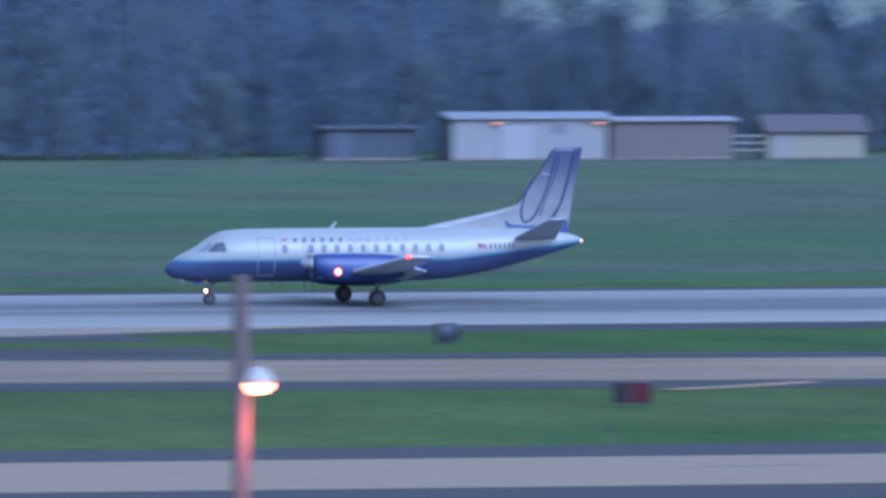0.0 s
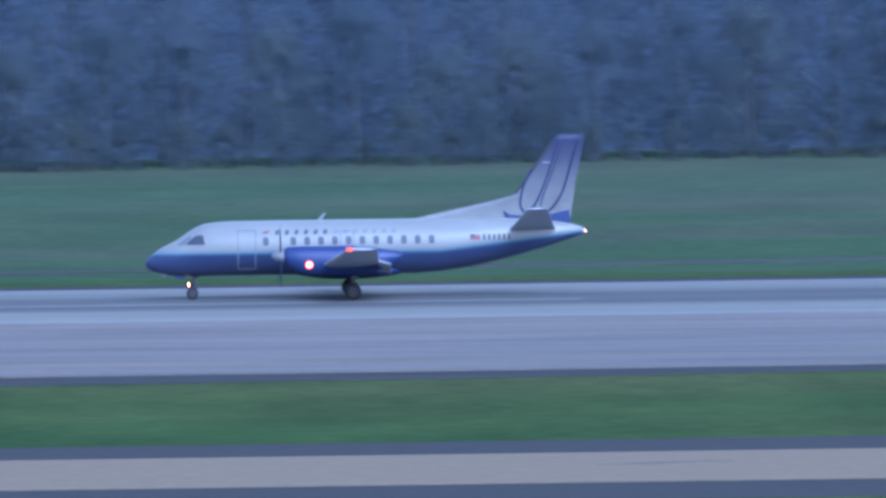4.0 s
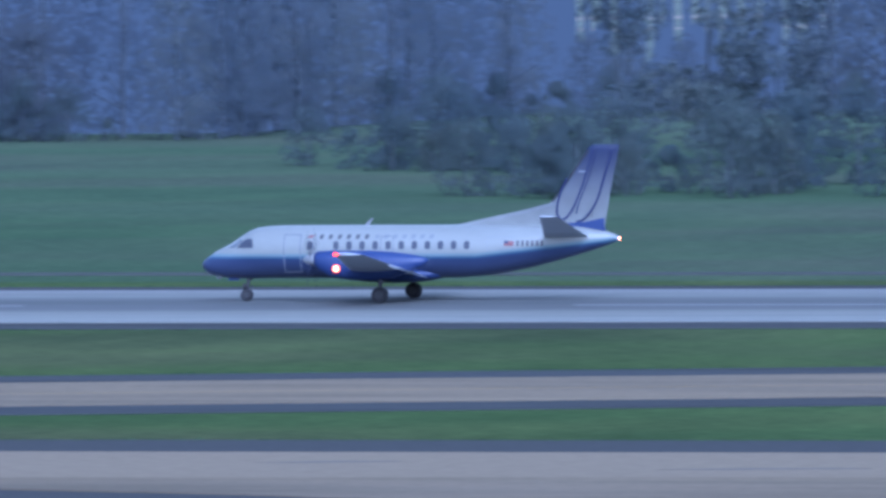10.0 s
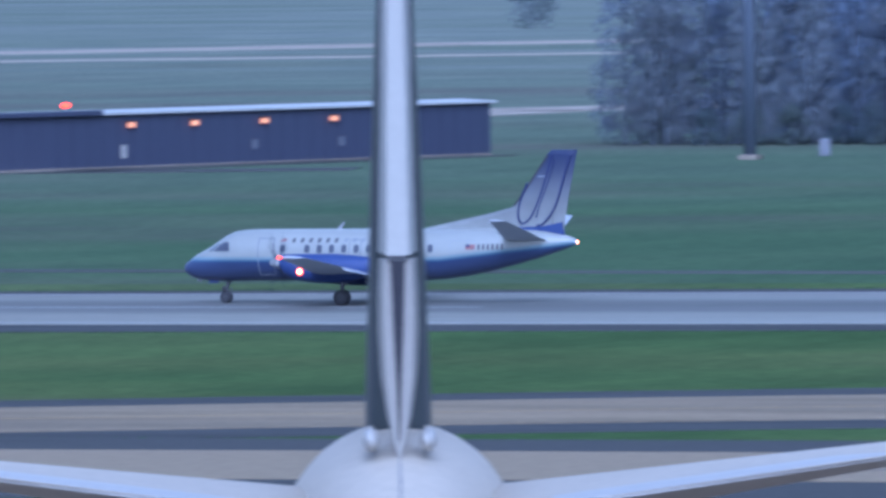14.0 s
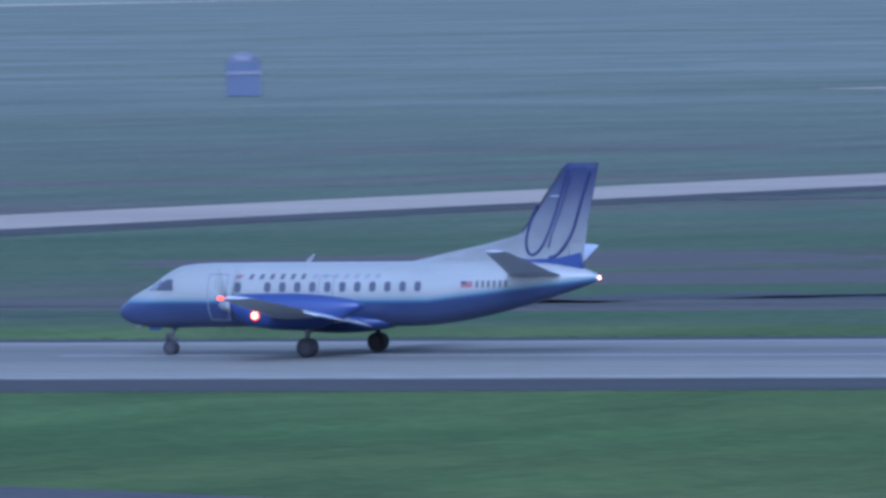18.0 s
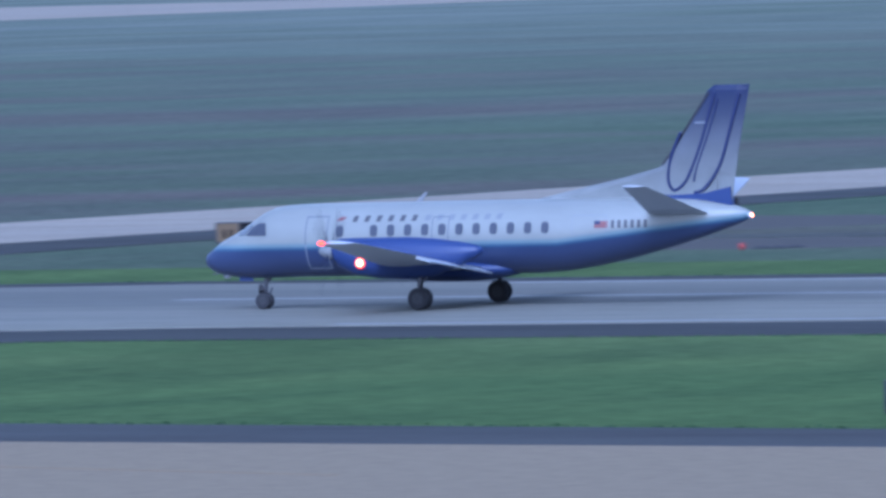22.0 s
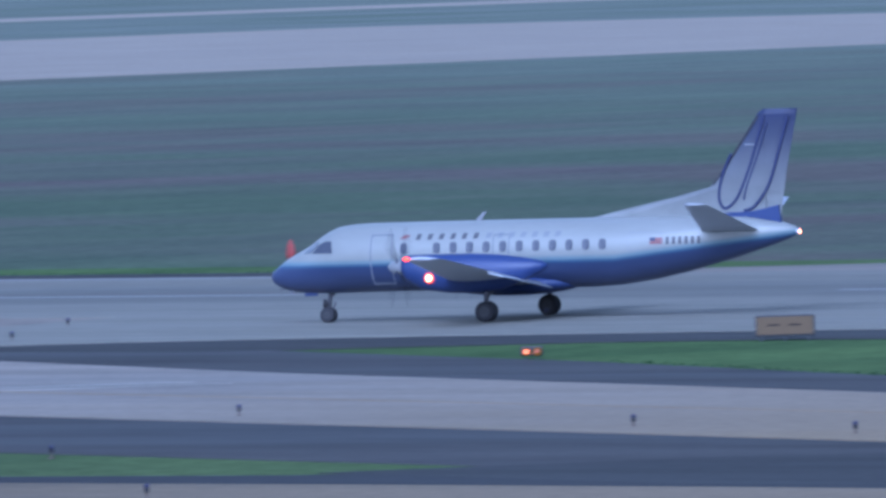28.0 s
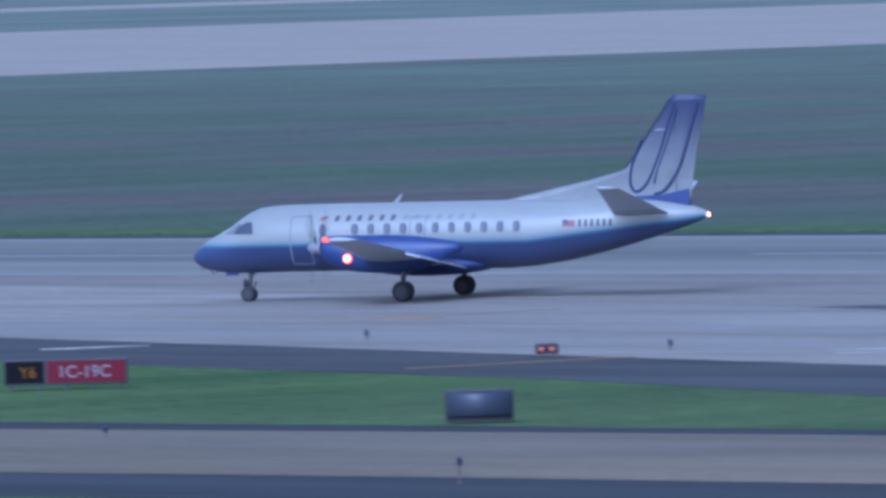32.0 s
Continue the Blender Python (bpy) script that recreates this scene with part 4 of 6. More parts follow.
    part("fin_base_band", loft([[Vector((-u, y, z)) for u, z in ((-6.85, 4.02), (-7.15, 3.80), (-7.8, 3.74), (-8.9, 3.78), (-9.84, 3.98), (-9.9, 3.36), (-8.9, 3.56), (-7.8, 3.60), (-6.95, 3.66))]
                                for y in (-0.125, 0.125)]), BLUE, fin, "blue band at the foot of the fin")
    # tailplanes with strong dihedral
    for side in (-1, 1):
        rings = []
        for y, le, te, z in ((0.2, -7.05, -9.25, 3.05), (1.6, -7.30, -9.05, 3.40), (4.55, -7.82, -8.68, 4.14), (4.63, -8.05, -8.64, 4.15)):
            rings.append([Vector((-f, side * y, z + u)) for f, u in foil(le, te, 0.10)])
        tp = part("tailplane", loft(rings), GREYPAINT, ac, "grey tailplane with dihedral", True)
    # wings
    for side in (-1, 1):
        rings = []
        for y, le, te, z in ((0.3, 1.75, -1.25, 1.42), (3.0, 1.45, -1.22, 1.68), (3.9, 1.30, -1.20, 1.78), (10.2, 0.42, -0.95, 2.58), (10.6, 0.20, -0.92, 2.62), (10.72, -0.2, -0.8, 2.62)):
            rings.append([Vector((-f, side * y, z + u)) for f, u in foil(le, te, 0.13)])
        wing = part("wing", loft(rings), GREYPAINT, ac, "grey wing with a polished leading edge", True)
        part("leading_edge", loft([[Vector((-(le + 0.012), side * y, z - 0.02)), Vector((-(le - 0.16), side * y, z + t)), Vector((-(le - 0.16), side * y, z - t * 0.62))]
                                   for y, le, z, t in ((4.0, 1.29, 1.79, 0.135), (10.15, 0.425, 2.575, 0.085))]), BAREMETAL, wing, "polished metal leading edge")
        part("flap", loft([[Vector((-te, side * y, z + 0.02)), Vector((-te + 0.55, side * y, z - 0.16)), Vector((-te + 0.53, side * y, z - 0.20)), Vector((-te, side * y, z - 0.06))]
                           for y, te, z in ((1.3, -1.20, 1.47), (6.2, -1.10, 2.02))]), GREYPAINT, wing, "lowered grey flap")
        part("tip_lamp", ball((-0.30, side * 10.66, 2.63), 0.085, (1.5, 0.8, 0.8), 10), GLOW_RED if side < 0 else GLASS, wing, "glowing red wing-tip lamp" if side < 0 else "green wing-tip lamp")
        # engine nacelle with propeller
        y0 = side * 3.355
        rings = []
        for s, zc, rz, ry in ((3.05, 2.18, 0.30, 0.30), (2.9, 2.12, 0.46, 0.38), (2.3, 1.98, 0.62, 0.44), (1.4, 1.92, 0.68, 0.47), (0.4, 1.90, 0.70, 0.47), (-0.6, 1.92, 0.62, 0.44), (-1.5, 2.02, 0.40, 0.34),
                              (-2.1, 2.10, 0.20, 0.20), (-2.3, 2.12, 0.06, 0.06)):
            rings.append([Vector((-s, y0 + ry * math.cos(a), zc + rz * math.sin(a))) for a in (2 * math.pi * i / 24 for i in range(24))])
        nac = part("engine_nacelle", loft(rings), BLUE, ac, "blue engine nacelle", True)
        part("engine_intake", loft([ring((-3.02, y0, 1.82), 0.17, "x", 14, 0.6), ring((-2.7, y0, 1.80), 0.19, "x", 14, 0.6)]), DARKMETAL, nac, "dark air intake")
        part("exhaust_pipe", tube((1.1, y0 - side * 0.34, 2.08), (1.75, y0 - side * 0.40, 2.10), 0.09, 0.08), DARKMETAL, nac, "sooty exhaust pipe")
        if side < 0:
            part("landing_lamp", ball((-1.95, y0 - 0.50, 1.78), 0.10, (1, 0.6, 1), 12), GLOW_WARM, nac, "glowing white-hot landing lamp")
            # two glowing rings paint the halo of glare round the lamp
            for r0, y1, glow in ((0.145, 0.478, GLOW_HALO), (0.20, 0.462, GLOW_OUTERHALO)):
                part("lamp_bezel", loft([ring((-1.95, y0 - 0.42, 1.78), r0, "y", 18), ring((-1.95, y0 - y1, 1.78), r0 * 0.93, "y", 18)]), glow, nac, "glowing ring that paints the lamp's red halo")
        prop = new("propeller")
        prop.parent = ac
        prop.location = (-3.22, y0, 2.18)
        b = bmesh.new()
        part("spinner", loft([ring((x, 0, 0), r, "x", 16) for x, r in ((-0.42, 0.02), (-0.36, 0.11), (-0.2, 0.21), (0.0, 0.27), (0.16, 0.28))], b), PALEGREY2, prop, "pale grey propeller spinner", True)
        for k in range(4):
            turn = Matrix.Rotation(math.pi / 2 * k, 4, "X")
            rings = []
            for rad, w, pitch, th in ((0.22, 0.08, 60, 0.06), (0.5, 0.09, 45, 0.035), (1.0, 0.10, 30, 0.022), (1.45, 0.09, 22, 0.014), (1.62, 0.06, 18, 0.010)):
                cp, sp = math.cos(radians(pitch)), math.sin(radians(pitch))
                quad = [(w / 2, 0), (0, th), (-w / 2, 0), (0, -th)]
                rings.append([turn @ Vector((u * sp + v * cp, u * cp - v * sp, rad)) for u, v in quad])
            part("propeller_blade", loft(rings), SLATE, prop, "slate grey propeller blade")
        # main gear
        gear = part("main_gear_leg", tube((0.0, y0, 0.42), (0.02, y0, 1.5), 0.085, 0.10), STEEL, ac, "steel main gear leg", True)
        part("drag_brace", tube((-0.02, y0, 0.80), (0.62, y0, 1.42), 0.04), STEEL, gear)
        part("axle", tube((0, y0 - 0.26, 0.365), (0, y0 + 0.26, 0.365), 0.06), STEEL, gear)
        for dy in (-0.17, 0.17):
            wheel_of("main_wheel", ac, (0, y0 + dy, 0.365), 0.365, 0.22)
    # nose gear
    leg = part("nose_gear_leg", tube((-7.14, 0, 0.30), (-7.02, 0, 1.35), 0.07, 0.09), STEEL, ac, "steel nose gear leg", True)
    part("torque_link", tube((-6.98, 0, 0.42), (-6.86, 0, 0.72), 0.03), STEEL, leg)
    part("nose_drag_brace", tube((-7.08, 0, 0.85), (-6.55, 0, 1.34), 0.035), STEEL, leg)
    part("lamp_housing", loft([ring((x, 0, 0.66), r, "x", 16) for x, r in ((-7.30, 0.17), (-7.27, 0.17), (-7.18, 0.11), (-7.10, 0.05))], None), DARKMETAL, leg, "dark taxi lamp housing")
    part("taxi_lamp", ball((-7.30, 0, 0.66), 0.085, (0.28, 1, 1), 14), GLOW_TAXI, leg, "glowing taxi lamp")
    for dy in (-0.15, 0.15):
        wheel_of("nose_wheel", ac, (-7.14, dy, 0.27), 0.27, 0.15)
    part("nose_wheel_door", box(-7.95, -0.22, 1.14, -7.45, -0.19, 1.34, 0.01), BLUE, ac, "open blue nose wheel door")
    part("nose_lamp", ball((-8.42, -0.16, 1.30), 0.10, (1.5, 0.9, 0.8), 12), PALELETTER, ac, "pale lamp under the nose")
    part("tail_lamp", ball((10.56, 0, 3.03), 0.07, (0.5, 1, 1), 12), GLOW_TAIL, ac, "glowing orange tail lamp")
    part("tail_lamp_rim", loft([ring((x, 0, 3.03), r, "x", 14) for x, r in ((10.46, 0.11), (10.54, 0.10), (10.56, 0.09))]), WHITE, ac, "white rim round the tail lamp")
    part("beacon", ball((4.2, 0, 3.64), 0.09, (1, 1, 1), 10), REDFLAG, ac, "red beacon lamp")
    part("nose_probe", tube((-8.55, -0.5, 1.42), (-8.78, -0.53, 1.40), 0.02), STEEL, ac)
    # the body sits low on its compressed legs
    for ob in ac.children:
        if not ob.name.startswith(("main_gear_leg", "nose_gear_leg", "main_wheel")) and ob.name.split(".")[0] != "nose_wheel":
            ob.location.z -= 0.19
    return ac


def wheel_of(name, parent, at, r, w):
    hub = new(name)
    hub.parent = parent
    hub.location = at
    prof = ((-w / 2, r * 0.62), (-w / 2, r * 0.86), (-w * 0.36, r * 0.97), (-w * 0.12, r), (w * 0.12, r), (w * 0.36, r * 0.97), (w / 2, r * 0.86), (w / 2, r * 0.62))
    part("tyre", loft([ring((0, y, 0), q, "y", 24) for y, q in prof]), RUBBER, hub, "black rubber tyre", True)
    b = tube((0, -w * 0.52, 0), (0, w * 0.52, 0), r * 0.55, n=18)
    for k in range(6):
        a = math.pi / 3 * k
        into(b, tube((math.cos(a) * r * 0.36, -w * 0.56, math.sin(a) * r * 0.36), (math.cos(a) * r * 0.36, w * 0.56, math.sin(a) * r * 0.36), r * 0.08, n=6))
    part("rim", b, DARKMETAL, hub, "dark metal rim")
    return hub


airliner = commuter_aircraft()


def motions():
    walk(airliner, TAXI_ROWS)
    for ob in airliner.children:
        if ob.name.startswith("propeller"):
            at, turn = ob.location.copy(), 84.0
            walk(ob, [(i / 30, pose(at.x, at.y, at.z, 45 + turn * i)) for i in range(961)])
        elif "wheel" in ob.name and ob.type == "EMPTY":
            at, turn = ob.location.copy(), -70.0
            walk(ob, [(i / 10, pose(at.x, at.y, at.z, 0, turn * i * (1 - i / 640), 0)) for i in range(321)])


# ---- the large airliner parked on the ramp, tail towards the camera ----
# Its own space: the tail cone ends at the origin and the nose points to +y.
PARKWHITE = worn("weathered_white_paint", (0.45, 0.395, 0.315), 0.6, scale=0.5, amount=0.32)
GREYFIN = worn("grey_green_fin_paint", (0.055, 0.068, 0.078), 0.4, scale=0.5)
PALEGREY = worn("pale_grey_paint", (0.38, 0.36, 0.33), 0.4, scale=0.6, amount=0.2)
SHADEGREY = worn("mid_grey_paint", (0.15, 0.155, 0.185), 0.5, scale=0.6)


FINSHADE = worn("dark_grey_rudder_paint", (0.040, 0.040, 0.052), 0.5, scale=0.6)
RUDDERWHITE = worn("white_rudder_paint", (0.50, 0.49, 0.46), 0.4, scale=0.6, amount=0.2)


def parked_airliner():
    ac = thing("parked_airliner", pose(-87.5, 231.0, 0.04, 0, 0, 20.9), "large white airliner parked on the ramp with a grey-blue fin", "airplane")
    rings = []
    for s, c, r in ((0.0, 7.55, 0.30), (0.5, 7.55, 0.60), (3, 7.72, 1.30), (5.5, 7.74, 1.74), (9, 7.66, 2.10), (14, 7.15, 2.30), (22, 6.35, 2.48), (30, 5.50, 2.60), (40, 5.00, 2.65), (54, 4.70, 2.65), (60, 4.65, 2.45),
                    (64, 4.5, 1.9), (66.5, 4.3, 1.0), (67.3, 4.2, 0.2)):
        rings.append([Vector((r * math.cos(a), s, c + r * math.sin(a))) for a in (2 * math.pi * i / 36 for i in range(36))])
    body = part("fuselage", loft(rings), PARKWHITE, ac, "white fuselage", True)
    part("exhaust_nozzle", tube((0, -0.22, 7.55), (0, 0.1, 7.55), 0.24, 0.30, 16), DARKMETAL, body, "dark tail exhaust")
    seam = tube((0, 0.5, 8.14), (0, 3.0, 9.01), 0.022, n=6)
    into(seam, tube((0, 3.0, 9.01), (0, 5.0, 9.37), 0.022, n=6))
    part("panel_seam", seam, SHADEGREY, body, "dark seam along the top of the tail")
    rings = []
    for z, le, te, h in ((8.7, 16.5, 4.6, 0.62), (9.9, 15.0, 4.2, 0.60), (13.0, 11.4, 3.0, 0.50), (16.5, 8.0, 1.7, 0.36), (19.3, 5.4, 0.7, 0.26), (19.6, 4.4, 0.7, 0.14)):
        c = le - te
        rings.append([Vector((x * h, le - c * k, z)) for k, x in ((0, 0), (0.04, 0.55), (0.12, 0.85), (0.35, 1), (0.66, 0.72), (0.66, -0.72), (0.35, -1), (0.12, -0.85), (0.04, -0.55))])
    fin = part("tail_fin", loft(rings), GREYFIN, ac, "grey-blue tail fin", True)
    # the lower rudder tapers to a point above the tail cone and is split by a dark slot; the upper one is flat and pale
    rings = []
    for z, half in ((9.22, 0.015), (9.5, 0.10), (10.0, 0.22), (10.7, 0.32), (11.5, 0.365), (12.2, 0.36), (12.82, 0.33)):
        te = 4.4 - 3.7 * (z - 9.2) / 10.1
        rings.append([Vector((half, te + 1.6, z)), Vector((half * 0.72, te + 0.06, z)), Vector((-half * 0.72, te + 0.06, z)), Vector((-half, te + 1.6, z))])
    lower = part("lower_rudder", loft(rings), PALEGREY, fin, "pale grey lower rudder", False)
    part("rudder_slot", loft([[Vector((half, te + 0.2, z)), Vector((half, te, z)), Vector((-half, te, z)), Vector((-half, te + 0.2, z))]
                              for z, half, te in ((9.6, 0.012, 4.26), (10.4, 0.03, 3.95), (11.6, 0.085, 3.52), (12.80, 0.125, 3.08))]), FINSHADE, lower, "dark slot in the rudder")
    rings = []
    for z in (12.90, 19.3):
        k = (z - 9.2) / 10.1
        te, le, h = 4.4 - 3.7 * k, 17.0 - 11.6 * k, 0.62 - 0.33 * k
        hinge = le - (le - te) * 0.67
        rings.append([Vector((0.71 * h, hinge, z)), Vector((0.40 * h, te + 0.05, z)), Vector((-0.40 * h, te + 0.05, z)), Vector((-0.71 * h, hinge, z))])
    part("upper_rudder", loft(rings), RUDDERWHITE, fin, "pale grey upper rudder")
    part("rudder_cap", box(-0.17, 3.10, 12.78, 0.17, 4.6, 12.94, 0.01), DARKMETAL, fin, "dark gap between the rudders")
    for sx in (-1, 1):
        part("fin_root_fairing", ball((sx * 0.50, 4.7, 9.60), 0.21, (0.75, 2.6, 1.05), 14), PALEGREY, body, "rounded pale fairing at the fin root", True)
        rings = []
        for x, le, te, z in ((1.0, 12.4, 4.2, 8.24), (2.6, 11.4, 3.9, 8.45), (10.5, 4.2, 1.35, 9.62), (10.8, 3.8, 1.32, 9.665), (10.97, 3.3, 1.45, 9.68), (11.03, 2.9, 1.8, 9.685)):
            rings.append([Vector((sx * x, f, z + u - 0.055 * (f - te))) for f, u in foil(le, te, 0.115)])
        tp = part("tailplane", loft(rings), PARKWHITE, ac, "white tailplane with dihedral", True)
        part("elevator", loft([[Vector((sx * x, te + 0.9, z + t)), Vector((sx * x, te - 0.02, z + 0.03)), Vector((sx * x, te - 0.02, z - 0.05)), Vector((sx * x, te + 0.9, z - t))]
                               for x, te, z, t in ((2.7, 3.88, 8.45, 0.13), (10.86, 1.40, 9.655, 0.10))]), PALEGREY, tp, "pale grey elevator")
        rings = []
        for x, le, te, z in ((2.0, 45, 30, 3.6), (10, 38, 27, 4.2), (28, 25, 20.6, 5.6), (29.5, 23, 20.2, 5.7)):
            rings.append([Vector((sx * x, f, z + u)) for f, u in foil(le, te, 0.11)])
        part("wing", loft(rings), PALEGREY, ac, "pale grey swept wing", True)
        part("engine", loft([ring((sx * 11, y, 2.4), r, "y", 24) for y, r in ((36, 0.9), (38, 1.4), (42, 1.7), (44.5, 1.6), (44.8, 1.35))]), WHITE, ac, "white engine pod", True)
        part("engine_pylon", box(sx * 11 - 0.25, 35.5, 3.6, sx * 11 + 0.25, 42, 4.5, 0.05), PALEGREY, ac)
        leg = part("main_gear_leg", tube((sx * 5.2, 32, 1.0), (sx * 5.0, 32, 5.0), 0.28), STEEL, ac, "steel gear leg")
        for dy in (-1.5, 0, 1.5):
            for dx in (-0.7, 0.7):
                part("main_wheel", tube((sx * 5.2 + dx - 0.24, 32 + dy, 0.66), (sx * 5.2 + dx + 0.24, 32 + dy, 0.66), 0.66, n=18), RUBBER, leg)
    nose = part("nose_gear_leg", tube((0, 60, 0.6), (0, 60, 4.0), 0.2), STEEL, ac, "steel nose gear leg")
    for dx in (-0.35, 0.35):
        part("nose_wheel", tube((dx - 0.18, 60, 0.55), (dx + 0.18, 60, 0.55), 0.55, n=16), RUBBER, nose)
    return ac


parked_airliner()


# ---- trees and bushes ----


def foliage_material(name, lit, deep, airy=0.0):
    """Leaves that scatter light back and let some through; airy: how far the haze sheets behind show through."""
    m = mat(name, lit, 0.75, spec=0.25)
    r = m.node_tree.nodes.new("ShaderNodeNewGeometry")
    o = m.node_tree.nodes.new("ShaderNodeObjectInfo")
    leaf = ramp(m, r.outputs["Random Per Island"], ((0.0, deep), (1.0, lit)))
    tint = ramp(m, o.outputs["Random"], ((0.0, (0.85, 0.9, 0.98)), (0.5, (1, 1, 1)), (1.0, (1.12, 1.08, 0.95))))
    colour = blend(m, 1.0, leaf, tint, "MULTIPLY")
    use(m, colour, "Base Color")
    thin = m.node_tree.nodes.new("ShaderNodeBsdfTranslucent")
    m.node_tree.links.new(colour, thin.inputs["Color"])
    mix = m.node_tree.nodes.new("ShaderNodeMixShader")
    mix.inputs[0].default_value = 0.5
    m.node_tree.links.new(m.node_tree.nodes["Principled BSDF"].outputs[0], mix.inputs[1])
    m.node_tree.links.new(thin.outputs[0], mix.inputs[2])
    gaps = m.node_tree.nodes.new("ShaderNodeBsdfTransparent")
    open_mix = m.node_tree.nodes.new("ShaderNodeMixShader")
    open_mix.inputs[0].default_value = airy
    m.node_tree.links.new(mix.outputs[0], open_mix.inputs[1])
    m.node_tree.links.new(gaps.outputs[0], open_mix.inputs[2])
    m.node_tree.links.new(open_mix.outputs[0], m.node_tree.nodes["Material Output"].inputs["Surface"])
    return m


# leaf and bark colours are lifted pale and bluish to carry the haze
LEAVES = foliage_material("haze_tinted_woodland_leaves", (0.156, 0.193, 0.218), (0.142, 0.176, 0.204), 0.62)
FARLEAVES = foliage_material("haze_tinted_far_leaves", (0.178, 0.206, 0.246), (0.170, 0.196, 0.236), 0.60)
CORNERLEAVES = foliage_material("haze_paled_corner_leaves", (0.232, 0.262, 0.328), (0.216, 0.246, 0.312), 0.60)
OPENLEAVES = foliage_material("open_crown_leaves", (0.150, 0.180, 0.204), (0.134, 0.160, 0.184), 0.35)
PALELEAVES = foliage_material("haze_paled_lone_leaves", (0.250, 0.285, 0.290), (0.235, 0.270, 0.280), 0.70)
HAZELEAVES = foliage_material("haze_tinted_soft_leaves", (0.158, 0.178, 0.222), (0.150, 0.170, 0.214), 0.60)
SHRUB = foliage_material("shrub_leaves", (0.136, 0.168, 0.174), (0.114, 0.144, 0.154), 0.42)
BARK = worn("grey_brown_bark", (0.070, 0.082, 0.092), 0.9, scale=3, amount=0.4)
HAZEBARK = worn("haze_paled_bark", (0.092, 0.106, 0.128), 0.9, scale=3, amount=0.2)


def leaf_cloud(rng, lumps, count, size):
    """Many small leaf clumps over the shells of several lumps; each clump is a bent quad."""
    w = np.array([l[3] * l[4] for l in lumps])
    pick = rng.choice(len(lumps), count, p=w / w.sum())
    L = np.array(lumps)[pick]
    d = rng.normal(size=(count, 3))
    d /= np.linalg.norm(d, axis=1)[:, None]
    r = rng.uniform(0.72, 1.04, count)[:, None]
    c = L[:, :3] + d * r * np.stack([L[:, 3], L[:, 3], L[:, 4]], 1)
    n = d + rng.normal(size=(count, 3)) * 0.35 + np.array([0, 0, 0.25])
    n /= np.linalg.norm(n, axis=1)[:, None]
    u = np.cross(n, rng.normal(size=(count, 3)))
    u /= np.linalg.norm(u, axis=1)[:, None]
    v = np.cross(n, u)
    s = (size * rng.uniform(0.6, 1.3, count))[:, None]
    quad = np.stack([c + u * s, c + v * s * 0.8 + n * s * 0.25, c - u * s * 0.9, c - v * s * 0.8 + n * s * 0.2], 1)
    return quad.reshape(-1, 3), np.arange(count * 4).reshape(-1, 4)


def leafy_thing(name, seed, height, width, count, size, bare, material, label, category, group, kind=""):
    rng = np.random.default_rng(seed)
    tree = thing(name, HERE, label, category, group, kind)
    lumps = []
    for k in range(18):
        h = bare + (height - bare) * rng.uniform(0.08, 0.92)
        spread = width / 2 * math.sqrt(max(0.08, 1 - ((h - bare) / (height - bare) * 1.55 - 0.6) ** 2)) * 0.72
        a = rng.uniform(0, 2 * math.pi)
        q = width * rng.uniform(0.16, 0.27)
        lumps.append((math.cos(a) * spread, math.sin(a) * spread, min(h, height - q * 0.8), q, q * rng.uniform(0.6, 0.85)))
    lumps.append((0, 0, height - width * 0.2, width * 0.2, width * 0.2))
    b = tube((0, 0, -0.1), (0, 0, height * 0.45), width * 0.012, width * 0.009, 8)
    into(b, tube((0, 0, height * 0.44), (width * 0.03, 0, height * 0.85), width * 0.008, width * 0.003, 7))
    for l in lumps[:7]:
        into(b, tube((0, 0, l[2] * 0.45), (l[0] * 0.8, l[1] * 0.8, l[2]), width * 0.008, width * 0.003, 6))
    part("trunk", b, BARK, tree, "grey-brown trunk and limbs")
    verts, faces = leaf_cloud(rng, lumps, count, size)
    me = bpy.data.meshes.new("crown")
    me.from_pydata(verts.tolist(), [], faces.tolist())
    me.materials.append(material)
    crown = new("crown", me)
    crown.parent = tree
    tagged(crown, "crown of dark green leaves")
    return tree


def scatter(kinds, spots, seed, low=0.85, high=1.15):
    rng = random.Random(seed)
    first = set()
    for x, y, k, s in spots:
        ob = kinds[k % len(kinds)]
        m = pose(x, y, 0, 0, 0, rng.uniform(0, 360))
        f = s * rng.uniform(low, high)
        if ob.name in first:
            ob = copy_thing(ob, m)
        first.add(ob.name)
        ob.matrix_basis = m @ Matrix.Diagonal((f, f, f, 1))


